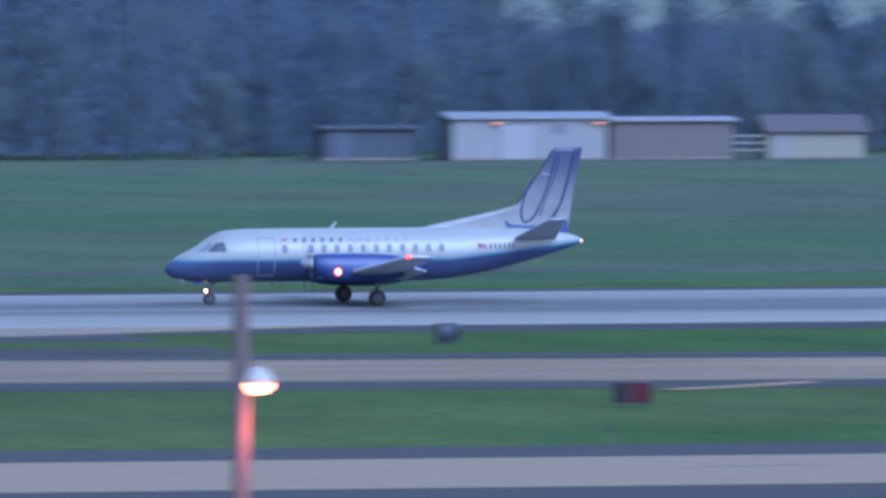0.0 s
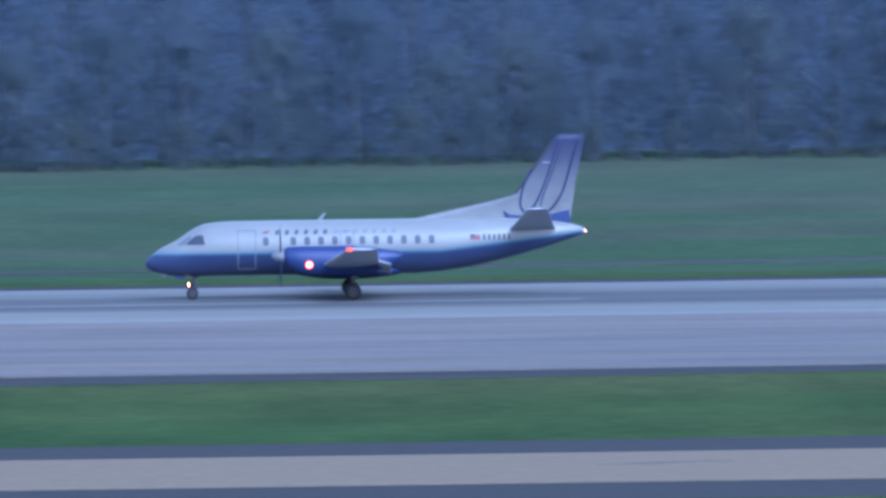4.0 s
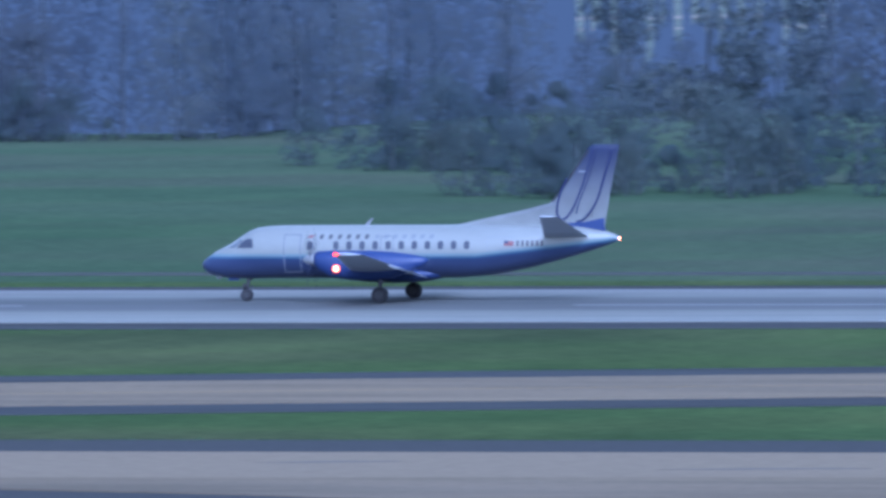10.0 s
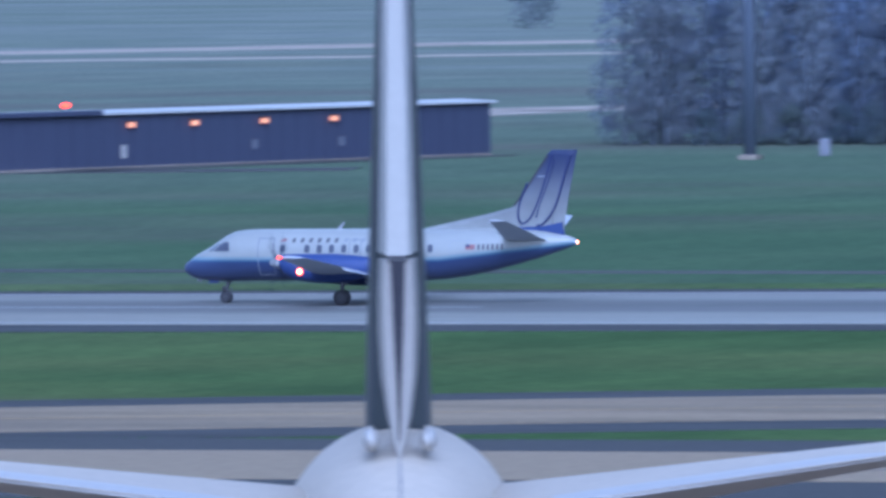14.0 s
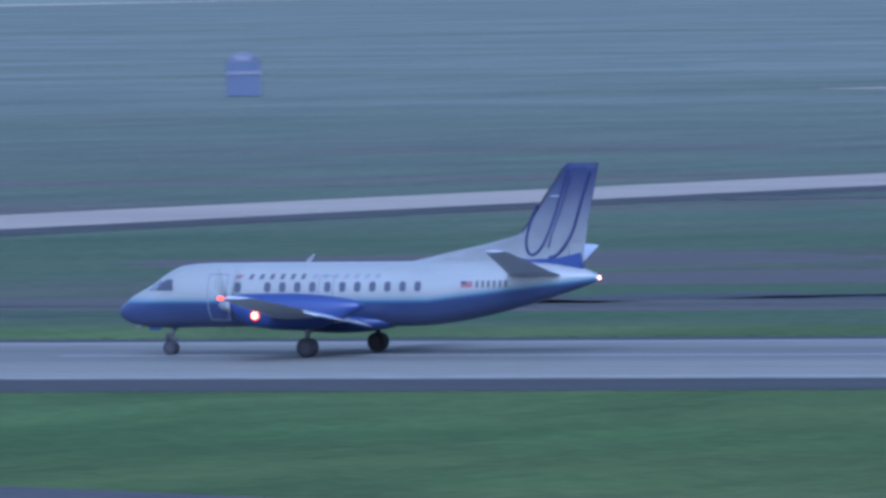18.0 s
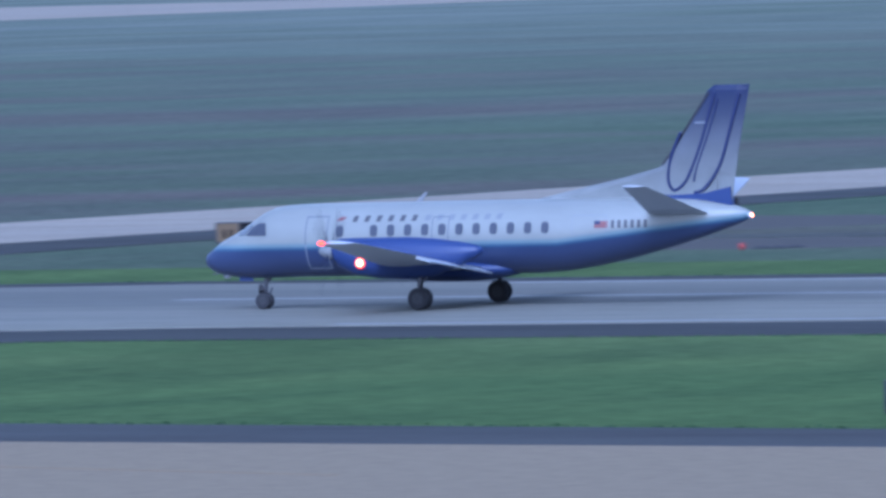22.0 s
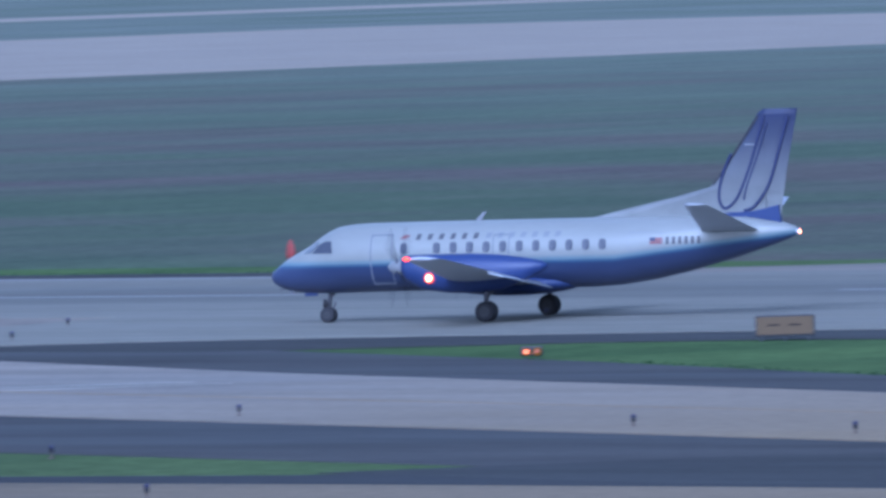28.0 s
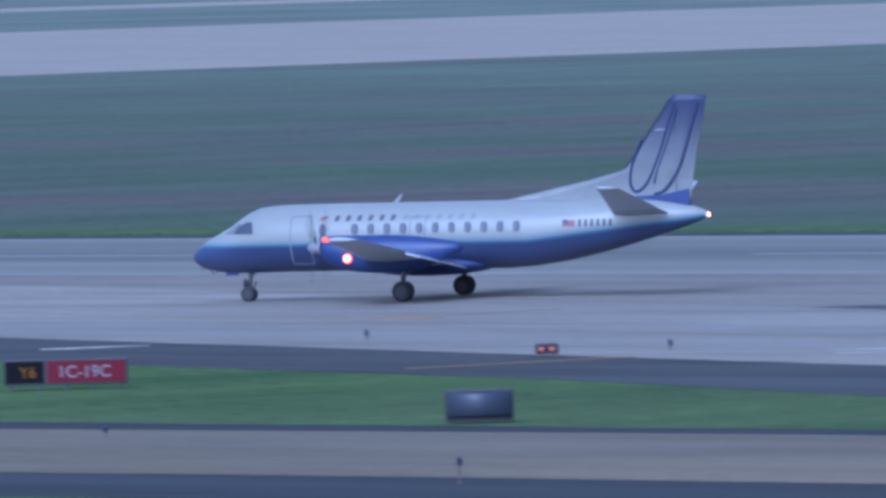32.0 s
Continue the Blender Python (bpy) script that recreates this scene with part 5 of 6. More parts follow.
def edge_tree(seed, height, width, count, size, material, label, group, bark=BARK):
    """A tree of the woodland edge: foliage in many rounded masses from the grass to the top, on a trunk with limbs."""
    rng = np.random.default_rng(seed)
    tree = thing("tree", HERE, label, "tree", group)
    lumps = []
    n = int(height * 2.6)
    for k in range(n):
        f = (k + rng.uniform(0, 1)) / n
        h = height * (0.03 + 0.90 * f)
        reach = width * 0.5 * (0.78 + 0.22 * math.sin(math.pi * f)) * (1 - 0.55 * f ** 4)
        a = k * 2.4 + rng.uniform(-0.5, 0.5)
        q = width * rng.uniform(0.12, 0.24)
        d = max(0.0, reach - q * 0.7) * rng.uniform(0.75, 1.0)
        lumps.append((math.cos(a) * d, math.sin(a) * d, h, q, q * rng.uniform(0.55, 0.8)))
    lumps.append((0, 0, height * 0.93, width * 0.22, width * 0.2))
    b = tube((0, 0, -0.1), (0, 0, height * 0.5), width * 0.020, width * 0.014, 8)
    into(b, tube((0, 0, height * 0.49), (width * 0.02, 0, height * 0.88), width * 0.014, width * 0.004, 7))
    for l in lumps[3:n:5]:
        into(b, tube((0, 0, l[2] * 0.6), (l[0] * 0.8, l[1] * 0.8, l[2]), width * 0.010, width * 0.004, 6))
    part("trunk", b, bark, tree, "grey-brown trunk and limbs")
    verts, faces = leaf_cloud(rng, lumps, count, size)
    verts[:, 2] = np.maximum(verts[:, 2], 0.02)
    me = bpy.data.meshes.new("crown")
    me.from_pydata(verts.tolist(), [], faces.tolist())
    me.materials.append(material)
    crown = new("crown", me)
    crown.parent = tree
    tagged(crown, "crown of dark green leaves")
    return tree


WOOD = "dark green leafy tree at the edge of the woods"
GROUP = "trees of the woodland edge"
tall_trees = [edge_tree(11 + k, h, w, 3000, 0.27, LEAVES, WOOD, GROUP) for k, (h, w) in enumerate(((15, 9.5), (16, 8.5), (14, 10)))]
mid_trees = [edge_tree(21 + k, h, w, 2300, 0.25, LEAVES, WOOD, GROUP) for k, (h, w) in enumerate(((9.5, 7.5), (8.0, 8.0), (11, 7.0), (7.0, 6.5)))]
hazy_trees = [edge_tree(71 + k, h, w, 1600, 0.36, FARLEAVES, "tree set back in the woods with haze tinted into its leaves", "trees set back in the woods", HAZEBARK) for k, (h, w) in enumerate(((15, 9.5), (14, 10)))]
soft_trees = [edge_tree(81 + k, h, w, 1500, 0.32, HAZELEAVES, "soft tree of the western woods with haze tinted into its leaves", "trees of the misty woods", HAZEBARK) for k, (h, w) in enumerate(((15, 10.5), (16, 9.5), (10, 8.5)))]
dense = [edge_tree(51 + k, h, w, 2200, 0.27, CORNERLEAVES, "tall leafy tree at the corner of the woods, paled with haze colour", "dark trees at the corner of the woods", HAZEBARK) for k, (h, w) in enumerate(((16, 6.5), (18, 7.5), (15, 6.0)))]
airy = [leafy_thing("tree", 61 + k, h, w, 1700, 0.30, h * 0.04, OPENLEAVES, "tall open-crowned tree with pale sky between its leaves", "tree", "open trees before the bright gap") for k, (h, w) in enumerate(((16, 7.5), (18, 8.5), (15, 7.0)))]
bushes = [edge_tree(31 + k, h, w, 1000, 0.19, SHRUB, "rounded green bush in the rough grass", "bushes before the woods") for k, (h, w) in enumerate(((4.6, 6.0), (3.6, 5.0), (5.2, 5.5)))]
for bush in bushes:
    bush.name = "bush"
    tagged(bush, category="bush")


def edge_of_woods(x):
    """How far off the woods begin, along the runway."""
    for (x0, y0), (x1, y1) in zip(WOODS, WOODS[1:]):
        if x0 >= x >= x1:
            return y0 + (y1 - y0) * (x0 - x) / (x0 - x1)
    return WOODS[-1][1]


WOODS = ((340, 935), (262, 938), (222, 938), (205, 925), (150, 922), (88, 890), (0, 876), (-90, 872), (-150, 865), (-173, 872), (-179, 1072), (-250, 1075), (-256, 988), (-354, 985))
rng = random.Random(5)
tall, mid, hazy, soft = [], [], [], []
x = 338.0
while x > -353:
    low = 0.72 if x > 238 else 1.0
    set_back = -256 < x < -174
    if not set_back:
        (tall if x > -174 else soft).append((x, edge_of_woods(x) + 9.0 + rng.uniform(-2, 3), rng.randrange(3), low))
    elif not -249 < x < -226:
        hazy.append((x, edge_of_woods(x) + 6.0 + rng.uniform(-2, 3), rng.randrange(2), 1.0))
    x -= rng.uniform(4.6, 6.2)
x = 336.0
while x > -352:
    if not -262 < x < -172:
        f = 0.8 if x > 238 else rng.uniform(0.75, 1.15) if x > -170 else rng.uniform(0.95, 1.25)
        (mid if x > -174 else soft).append((x, edge_of_woods(x) + rng.uniform(-1.5, 4.0), rng.randrange(4) if x > -174 else 2, f))
    elif -249 < x < -226:
        hazy.append((x, edge_of_woods(x) + rng.uniform(0, 4.0), rng.randrange(2), rng.uniform(0.38, 0.55)))
    x -= rng.uniform(4.0, 6.4)
for k in range(30):
    x = rng.uniform(238, 338)
    tall.append((x, edge_of_woods(x) + rng.uniform(4, 24), rng.randrange(3), rng.uniform(0.55, 0.74)))
for k in range(13):
    hazy.append((-253 + rng.uniform(-2, 2), 988 + k * 7, rng.randrange(2), rng.uniform(0.85, 1.0)))
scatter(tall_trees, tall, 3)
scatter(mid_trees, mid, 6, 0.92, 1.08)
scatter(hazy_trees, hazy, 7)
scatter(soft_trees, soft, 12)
scatter(airy, [(-199.0, 896.0, 1, 0.9), (-193.5, 899.0, 0, 1.0), (-187.5, 893.0, 2, 0.95)], 9)
corner = []
for k in range(14):
    corner.append((-355.5 + k * 2.5, 984 + rng.uniform(-4, 6) + (8 if k < 2 else 0), rng.randrange(3), rng.uniform(0.85, 1.05) if k > 1 else 0.8))
scatter(dense, corner, 8)
spots = []
x = 190.0
while x > -346:
    spots.append((x, edge_of_woods(x) - rng.uniform(2, 7), rng.randrange(3), rng.uniform(0.4, 0.85)))
    x -= rng.uniform(2.2, 3.8)
for k in range(125):
    x = rng.uniform(-190, -60)
    near = 800 + (0 if x < -105 else (x + 105) * 1.4)
    spots.append((x, near + rng.uniform(0, 38), rng.randrange(3), rng.uniform(0.6, 1.15) * (1 if x > -182 else 0.8)))
for k in range(20):
    f = rng.random()
    spots.append((-224 + 40 * f + rng.uniform(-1.5, 1.5), 896 - 62 * f ** 1.5 + rng.uniform(-4, 8), rng.randrange(3), rng.uniform(0.4, 0.85)))
spots += [(-206.0, 880.0, 0, 1.0), (-208.0, 882.0, 2, 1.05), (-203.5, 881.0, 1, 1.0)]
scatter(bushes, spots, 4)
far_tree = edge_tree(77, 9.0, 8.5, 1600, 0.45, PALELEAVES, "lone leafy tree far across the meadow", "")
far_tree.matrix_basis = pose(-671, 1828, 0)

# ---- huts and sheds beyond the grass ----
WALLWHITE = worn("white_hut_wall", (0.225, 0.225, 0.225), 0.7, scale=0.7, amount=0.2)
# brighter than the wall: the lit middle of the hut front as colour
WALLBRIGHT = worn("lit_white_hut_door", (0.26, 0.26, 0.265), 0.6, scale=0.7, amount=0.15)
WALLTAN = worn("tan_hut_wall", (0.122, 0.108, 0.100), 0.8, scale=0.7, amount=0.25)
WALLDUN = worn("dun_pump_house_wall", (0.104, 0.094, 0.094), 0.8, scale=0.7, amount=0.25)
WALLCREAM = worn("cream_hut_wall", (0.225, 0.22, 0.165), 0.75, scale=0.7, amount=0.2)
ROOFPALE = worn("pale_sheet_roof", (0.24, 0.25, 0.27), 0.6, scale=0.6, amount=0.2)
ROOFDARK = worn("dark_shingle_roof", (0.095, 0.082, 0.085), 0.8, scale=0.9, amount=0.3)
ROOFWET = worn("wet_pale_roof", (0.42, 0.42, 0.41), 0.5, scale=0.6, amount=0.2)
# mast and shelter colours have a bluish haze tint mixed in
MASTGREY = worn("haze_tinted_weathered_steel", (0.076, 0.090, 0.122), 0.8)
SHELTERGREY = worn("haze_tinted_sheet_wall", (0.058, 0.068, 0.084), 0.85, scale=0.5, amount=0.35)
SHEETBLUE = worn("dark_blue_sheet_wall", (0.045, 0.05, 0.085), 0.6, scale=0.5, amount=0.3)


GLOW_WALL = mat("wall_lamp_glass", (0.6, 0.4, 0.2), 0.4, emit=(1.0, 0.20, 0.05), power=0.55)


def hut(name, x, y, turn, w, d, h, wall, roof, label, pitch=0.35, doors=(), panels=0, lamps=(), roof_label="sheet roof", parapet=0.0):
    """A low building whose front wall stands on the x axis from 0 to w, facing -y."""
    ob = thing(name, pose(x, y, 0, 0, 0, turn), label, "building")
    part("wall", box(0, 0, 0, w, d, h, 0.03), wall, ob)
    b = loft([[Vector((xx, -0.35, h + 0.02)), Vector((xx, d / 2, h + 0.02 + pitch)), Vector((xx, d + 0.35, h + 0.02)), Vector((xx, d + 0.35, h - 0.14)), Vector((xx, -0.35, h - 0.14))] for xx in (-0.35, w + 0.35)])
    part("roof", b, roof, ob, roof_label)
    part("plinth", box(-0.06, -0.06, 0, w + 0.06, d + 0.06, 0.16, 0.02), APRON, ob, "concrete plinth")
    if parapet:
        part("parapet", box(-0.4, -0.42, h - 0.16, parapet, -0.12, h + 0.22, 0.03), wall, ob, "dark parapet before the roof")
    for k in range(panels):
        px = w * (k + 0.5) / panels
        part("wall_rib", box(px - 0.05, -0.05, 0.16, px + 0.05, 0.01, h - 0.16), wall, ob)
    for dx, dw, dh, dz, tint in doors:
        p = part("door", box(dx, -0.07, dz, dx + dw, 0.02, dz + dh, 0.015), tint, ob, "plain flush door")
        part("door_frame", box(dx - 0.08, -0.045, dz - 0.02, dx + dw + 0.08, 0.01, dz + dh + 0.08, 0.01), STEEL, p)
    for lx in lamps:
        top, deep = (h - 0.56, 0.52) if parapet else (h - 0.20, 0.30)
        bracket = part("wall_lamp", box(lx - 0.32, -0.50, top - 0.16, lx + 0.32, -0.02, top, 0.05), DARKMETAL, ob, "lit amber wall lamp")
        part("lamp_glass", box(lx - 0.25, -0.47, top - deep, lx + 0.25, -0.08, top - 0.165, 0.04), GLOW_WALL, bracket, "glowing amber glass")
    return ob


hut("white_hut", 227.0, 921.5, -6, 10.9, 7, 3.05, WALLWHITE, ROOFPALE, "long low white hut with a pale sheet roof", 0.3,
    ((3.4, 2.4, 2.4, 0.1, WALLBRIGHT), (7.2, 0.8, 0.5, 1.9, SHADEGREY)), 4, (3.1, 10.4), "pale sheet roof")
hut("tan_hut", 238.4, 921.0, -6, 8.6, 7, 2.85, WALLTAN, ROOFPALE, "flat-roofed grey-tan hut beside the white one", 0.12, ((1.2, 1.0, 2.0, 0.1, WALLTAN),), 5)
hut("cream_hut", 249.9, 921.5, -8, 6.8, 6, 2.0, WALLCREAM, ROOFDARK, "small cream hut with a dark pitched roof", 1.05, ((0.6, 0.9, 1.7, 0.1, WALLWHITE),), 3, (), "dark pitched roof")
fence = thing("rail_fence", pose(247.0, 920.5, 0, 0, 0, -8), "short pale rail fence between two huts", "fence")
for px in (0.0, 1.15, 2.3):
    part("post", box(px - 0.05, -0.05, 0, px + 0.05, 0.05, 1.75, 0.01), SHADEGREY, fence)
for pz in (0.65, 1.15, 1.65):
    part("rail", box(-0.1, -0.09, pz - 0.06, 2.4, -0.05, pz + 0.06, 0.01), WALLCREAM, fence)
solid("road_hut_strip", slab(((214, 917.5), (270, 913.5), (270, 919), (214, 922.5)), 0, 0.04), LANE, HERE, "grey worn strip before the huts", "road", kind="structure")
hut("equipment_shelter", 218.5, 925.0, -6, 6.5, 4, 2.3, SHELTERGREY, SHELTERGREY, "grey equipment shelter under the trees", 0.1, ((1.0, 0.9, 1.9, 0.1, MASTGREY),), 4)
hut("tan_pump_house", -317.9, 945.5, 18, 8.1, 6, 2.55, WALLDUN, WALLWHITE, "small tan pump house with a flat pale roof", 0.1, ((2.5, 0.9, 1.1, 1.0, WALLWHITE),), 4)
hut("dark_shed", -372.5, 885.0, 72.6, 68.0, 6, 4.0, SHEETBLUE, ROOFWET, "long dark blue shed with lit amber wall lamps", 0.15,
    ((2.0, 0.8, 1.0, 0.9, PALEGREY), (24.9, 0.6, 0.9, 0.75, PALEGREY), (39.9, 0.5, 0.6, 1.1, SHADEGREY), (50.0, 0.5, 0.6, 1.1, SHADEGREY)), 40, (8.6, 25.8, 33.0, 41.0, 49.1), "wet pale sheet roof", 22.5)
solid("pavement_shed_apron", slab(((17, -5.0), (66, -4.0), (66, -0.08), (17, -0.08)), 0, 0.05), WETASPHALT, pose(-372.5, 885.0, 0, 0, 0, 72.6), "grey apron along the dark shed", "pavement", kind="structure")
solid("pavement_shed_kerb", slab(((-1, -1.3), (17, -1.3), (17, -0.08), (-1, -0.08)), 0, 0.06), FARCONC, pose(-372.5, 885.0, 0, 0, 0, 72.6), "pale kerb along the dark shed", "pavement", kind="structure")




def mast(x, y, h, label, r=0.32):
    ob = thing("mast", pose(x, y, 0), label, "mast", "pale masts before the woods")
    part("pole", tube((0, 0, 0), (0, 0, h), r, r * 0.55, 12), MASTGREY, ob, "pale tapered pole", True)
    part("footing", box(-0.7, -0.7, 0, 0.7, 0.7, 0.35, 0.04), APRON, ob, "concrete footing")
    part("crossarm", box(-1.3, -0.07, h - 1.2, 1.3, 0.07, h - 1.05, 0.02), PALEGREY, ob)
    for k in range(10):
        part("rung", box(-0.42, -0.03, 2 + k * 1.2, 0.42, 0.03, 2.05 + k * 1.2), STEEL, ob)
    return ob


mast(-324.8, 929.5, 21, "pale tapered mast on a concrete footing", 0.46)
mast(-320.2, 952.5, 20, "pale tapered mast beside the tan pump house", 0.27)
mast(-306.7, 983.0, 19, "slim pale mast before the woods", 0.22)

beacon = thing("obstruction_lamp", pose(-414.5, 1020, 0), "red obstruction lamp glowing on a slim pole behind the shed", "lamp")
part("pole", tube((0, 0, 0), (0, 0, 2.5), 0.09, 0.06, 10), MASTGREY, beacon, "slim grey pole", True)
part("lamp_glass", ball((0, 0, 2.7), 0.26, (1.3, 1.3, 0.85), 14), GLOW_RED, beacon, "glowing red lamp glass", True)
part("lamp_cap", ball((0, 0, 2.93), 0.12, (1.4, 1.4, 0.5), 10), DARKMETAL, beacon)

cab = thing("utility_cabinet", pose(-323.5, 941, 0, 0, 0, 18), "pair of pale utility cabinets in the grass", "cabinet")
part("cabinet_body", box(0, 0, 0, 0.8, 0.6, 1.25, 0.03), SHADEGREY, cab)
part("cabinet_door", box(0.06, -0.03, 0.12, 0.74, 0.0, 1.17, 0.01), SHADEGREY, cab, "grey cabinet door")

# ---- lamps and signs of the airfield ----


def lamp_post(x, y, top, lamp_z, turn):
    ob = thing("lamp_post", pose(x, y, 0.04, 0, 0, turn), "tall brown lamp post with a lit orange lamp on the ramp", "street lamp")
    part("pole", tube((0, 0, 0), (0, 0, top), 0.17, 0.12, 14), POSTBROWN, ob, "brown painted pole", True)
    part("base_plate", box(-0.35, -0.35, 0, 0.35, 0.35, 0.06, 0.01), STEEL, ob)
    part("lamp_arm", tube((0, 0, lamp_z + 0.16), (0.22, 0, lamp_z + 0.16), 0.05), POSTBROWN, ob)
    head = part("lamp_head", loft([ring((0.24, 0, lamp_z + h), r, "z", 20) for h, r in ((0.0, 0.245), (0.06, 0.24), (0.16, 0.18), (0.24, 0.08))]), PALEGREY, ob, "rounded pale lamp hood", True)
    part("lamp_glass", loft([ring((0.24, 0, lamp_z + h), r, "z", 20) for h, r in ((-0.004, 0.235), (-0.08, 0.21), (-0.15, 0.13), (-0.17, 0.05))]), GLOW_SODIUM, head, "glowing orange lamp glass", True)
    light = new("lamp_light", bpy.data.lights.new("lamp_light", "POINT"))
    light.data.energy, light.data.color, light.data.shadow_soft_size = 62, (1.0, 0.13, 0.045), 0.15
    light.location = (x + 0.35, y - 0.35, lamp_z - 0.45)
    return ob


POSTBROWN = worn("brown_post_paint", (0.085, 0.062, 0.056), 0.7, scale=1.5, amount=0.25)
lamp_post(44.8, 194.9, 13.75, 12.15, -12)

SIGNBLACK = worn("black_sign_face", (0.013, 0.012, 0.014), 0.95, scale=3, spec=0.05)
SIGNYELLOW = worn("yellow_sign_face", (0.21, 0.095, 0.010), 0.8, scale=3, spec=0.1)
SIGNRED = worn("red_sign_face", (0.13, 0.018, 0.03), 0.8, scale=3, spec=0.1)
SIGNBACK = worn("weathered_sign_back", (0.030, 0.026, 0.030), 0.9, scale=3, amount=0.35, spec=0.1)
SIGNMAUVE = worn("mauve_weathered_sign_back", (0.075, 0.052, 0.056), 0.9, scale=3, amount=0.35, spec=0.1)
SIGNMAROON = worn("faded_maroon_sign_face", (0.075, 0.020, 0.028), 0.85, scale=3, amount=0.3, spec=0.1)
# bluish sign colour with the haze of distance mixed in
FARBLUE = worn("haze_tinted_sign_back", (0.055, 0.06, 0.092), 0.9, scale=3, spec=0.1)
SIGNTAN = worn("tan_sign_back", (0.14, 0.095, 0.05), 0.7, scale=3, amount=0.3)


def lettering(text, size, material, parent, x, z, y=-0.15):
    """Raised characters in the built-in font, centred on x, z and facing -y."""
    c = bpy.data.curves.new("lettering", "FONT")
    c.body, c.size, c.extrude, c.align_x, c.align_y = text, size, 0.006, "CENTER", "CENTER"
    tmp = bpy.data.objects.new("lettering", c)
    me = bpy.data.meshes.new_from_object(tmp)
    bpy.data.objects.remove(tmp)
    me.materials.append(material)
    ob = new("lettering", me)
    ob.parent = parent
    ob.matrix_local = pose(x, y, z, 90)
    return ob


COVER = worn("glossy_dark_cover", (0.040, 0.046, 0.070), 0.42, scale=3, amount=0.3)


def airfield_sign(x, y, turn, panels, label, h=0.9, group="", cover=False):
    """A sign box whose panels of (width, face, marks) run along +x; marks are bars of (x, z, w, h, paint)."""
    ob = thing("airfield_sign", pose(x, y, 0, 0, 0, turn), label, "sign", group)
    total = sum(p[0] for p in panels)
    foot = 0.06 if cover else 0.16
    part("cabinet", box(-total / 2, -0.13, foot, total / 2, 0.13, h, 0.025), DARKMETAL, ob, "dark metal sign box")
    at = -total / 2
    for w, face, marks in panels:
        f = part("face", box(at + 0.05, -0.145, foot + 0.06, at + w - 0.05, -0.128, h - 0.06, 0.006), face, ob)
        for mark in marks:
            if isinstance(mark[0], str):
                lettering(mark[0], mark[3], mark[4], f, at + mark[1], mark[2])
            else:
                mx, mz, mw, mh, paint = mark
                part("mark_bar", box(at + mx - mw / 2, -0.152, mz - mh / 2, at + mx + mw / 2, -0.144, mz + mh / 2), paint, f)
        at += w
    if cover:
        rings = []
        for px in (-total / 2 + 0.06, total / 2 - 0.06):
            arc = [Vector((px, -0.146 - 0.11 * math.sin(math.pi * k / 8), h - 0.06 - (h - foot - 0.12) * 0.92 * (1 - math.cos(math.pi * k / 8)) / 2)) for k in range(9)]
            rings.append(arc + [Vector((px, -0.12, arc[-1].z)), Vector((px, -0.12, arc[0].z))])
        part("rounded_cover", loft(rings), COVER, ob, "glossy rounded dark cover", True)
    n = max(2, int(total / 0.9) + 1)
    for k in range(n):
        px = -total / 2 + 0.2 + (total - 0.4) * k / (n - 1)
        part("leg", tube((px, 0, 0), (px, 0, foot + 0.02), 0.035, n=8), STEEL, ob)
    return ob


def bars(count, x0, step, z, w, h, paint):
    return tuple((x0 + step * k, z, w, h, paint) for k in range(count))


def arrow_bars(x, z, paint, way=-1):
    return ((x, z, 0.42, 0.07, paint), (x + way * 0.12, z + 0.06, 0.12, 0.06, paint), (x + way * 0.12, z - 0.06, 0.12, 0.06, paint))


Z = 0.53
airfield_sign(-79.4, 460.0, 10, ((2.85, SIGNYELLOW, arrow_bars(0.45, Z, SIGNBLACK) + (("30", 1.22, Z, 0.56, SIGNBLACK), ("1C", 2.22, Z, 0.56, SIGNBLACK), (2.72, Z, 0.22, 0.62, SIGNBACK))),
                                 (1.95, SIGNYELLOW, (("19C", 0.72, Z, 0.56, SIGNBLACK),) + arrow_bars(1.55, Z, SIGNBLACK, 1))),
              "long yellow taxiway sign with dark marks and arrows", 0.92)
# the black panel paints the sign's darker side, which is in shade
airfield_sign(-92.9, 533.1, 12, ((1.05, SIGNMAUVE, ()), (0.5, SIGNBLACK, ())), "weathered back of an airfield sign in the grass", 0.86)
airfield_sign(127.0, 487.6, -14, ((0.60, SIGNBACK, ()), (0.85, SIGNMAROON, ())), "dark airfield sign with a faded red panel in the grass", 0.97)
airfield_sign(137.1, 557.6, 40, ((1.3, FARBLUE, ()),), "blue-grey airfield sign seen nearly from its edge", 0.86, "", True)
airfield_sign(-149.0, 466.4, 72, ((1.0, SIGNBACK, ()),), "dark airfield sign seen from its edge", 0.9, "", True)
airfield_sign(-133.5, 464.2, 55, ((1.3, SIGNBACK, ()),), "dark airfield sign turned away", 0.9, "", True)
airfield_sign(-67.5, 552.9, 55, ((1.2, FARBLUE, ()),), "dark airfield sign beside the runway", 0.9, "", True)
airfield_sign(-113.5, 639.1, 60, ((1.1, FARBLUE, ()),), "grey sign post beyond the runway", 1.15)
airfield_sign(-302.0, 510.3, 26, ((1.8, SIGNBACK, ((0.18, Z, 0.09, 0.12, SHADEGREY),)),), "dark airfield sign with a small pale mark", 0.92, "", True)
airfield_sign(-345.4, 639.6, 28, ((1.25, SIGNYELLOW, bars(2, 0.42, 0.4, Z, 0.22, 0.36, SIGNBLACK)),), "yellow airfield sign beyond the runway", 0.86)
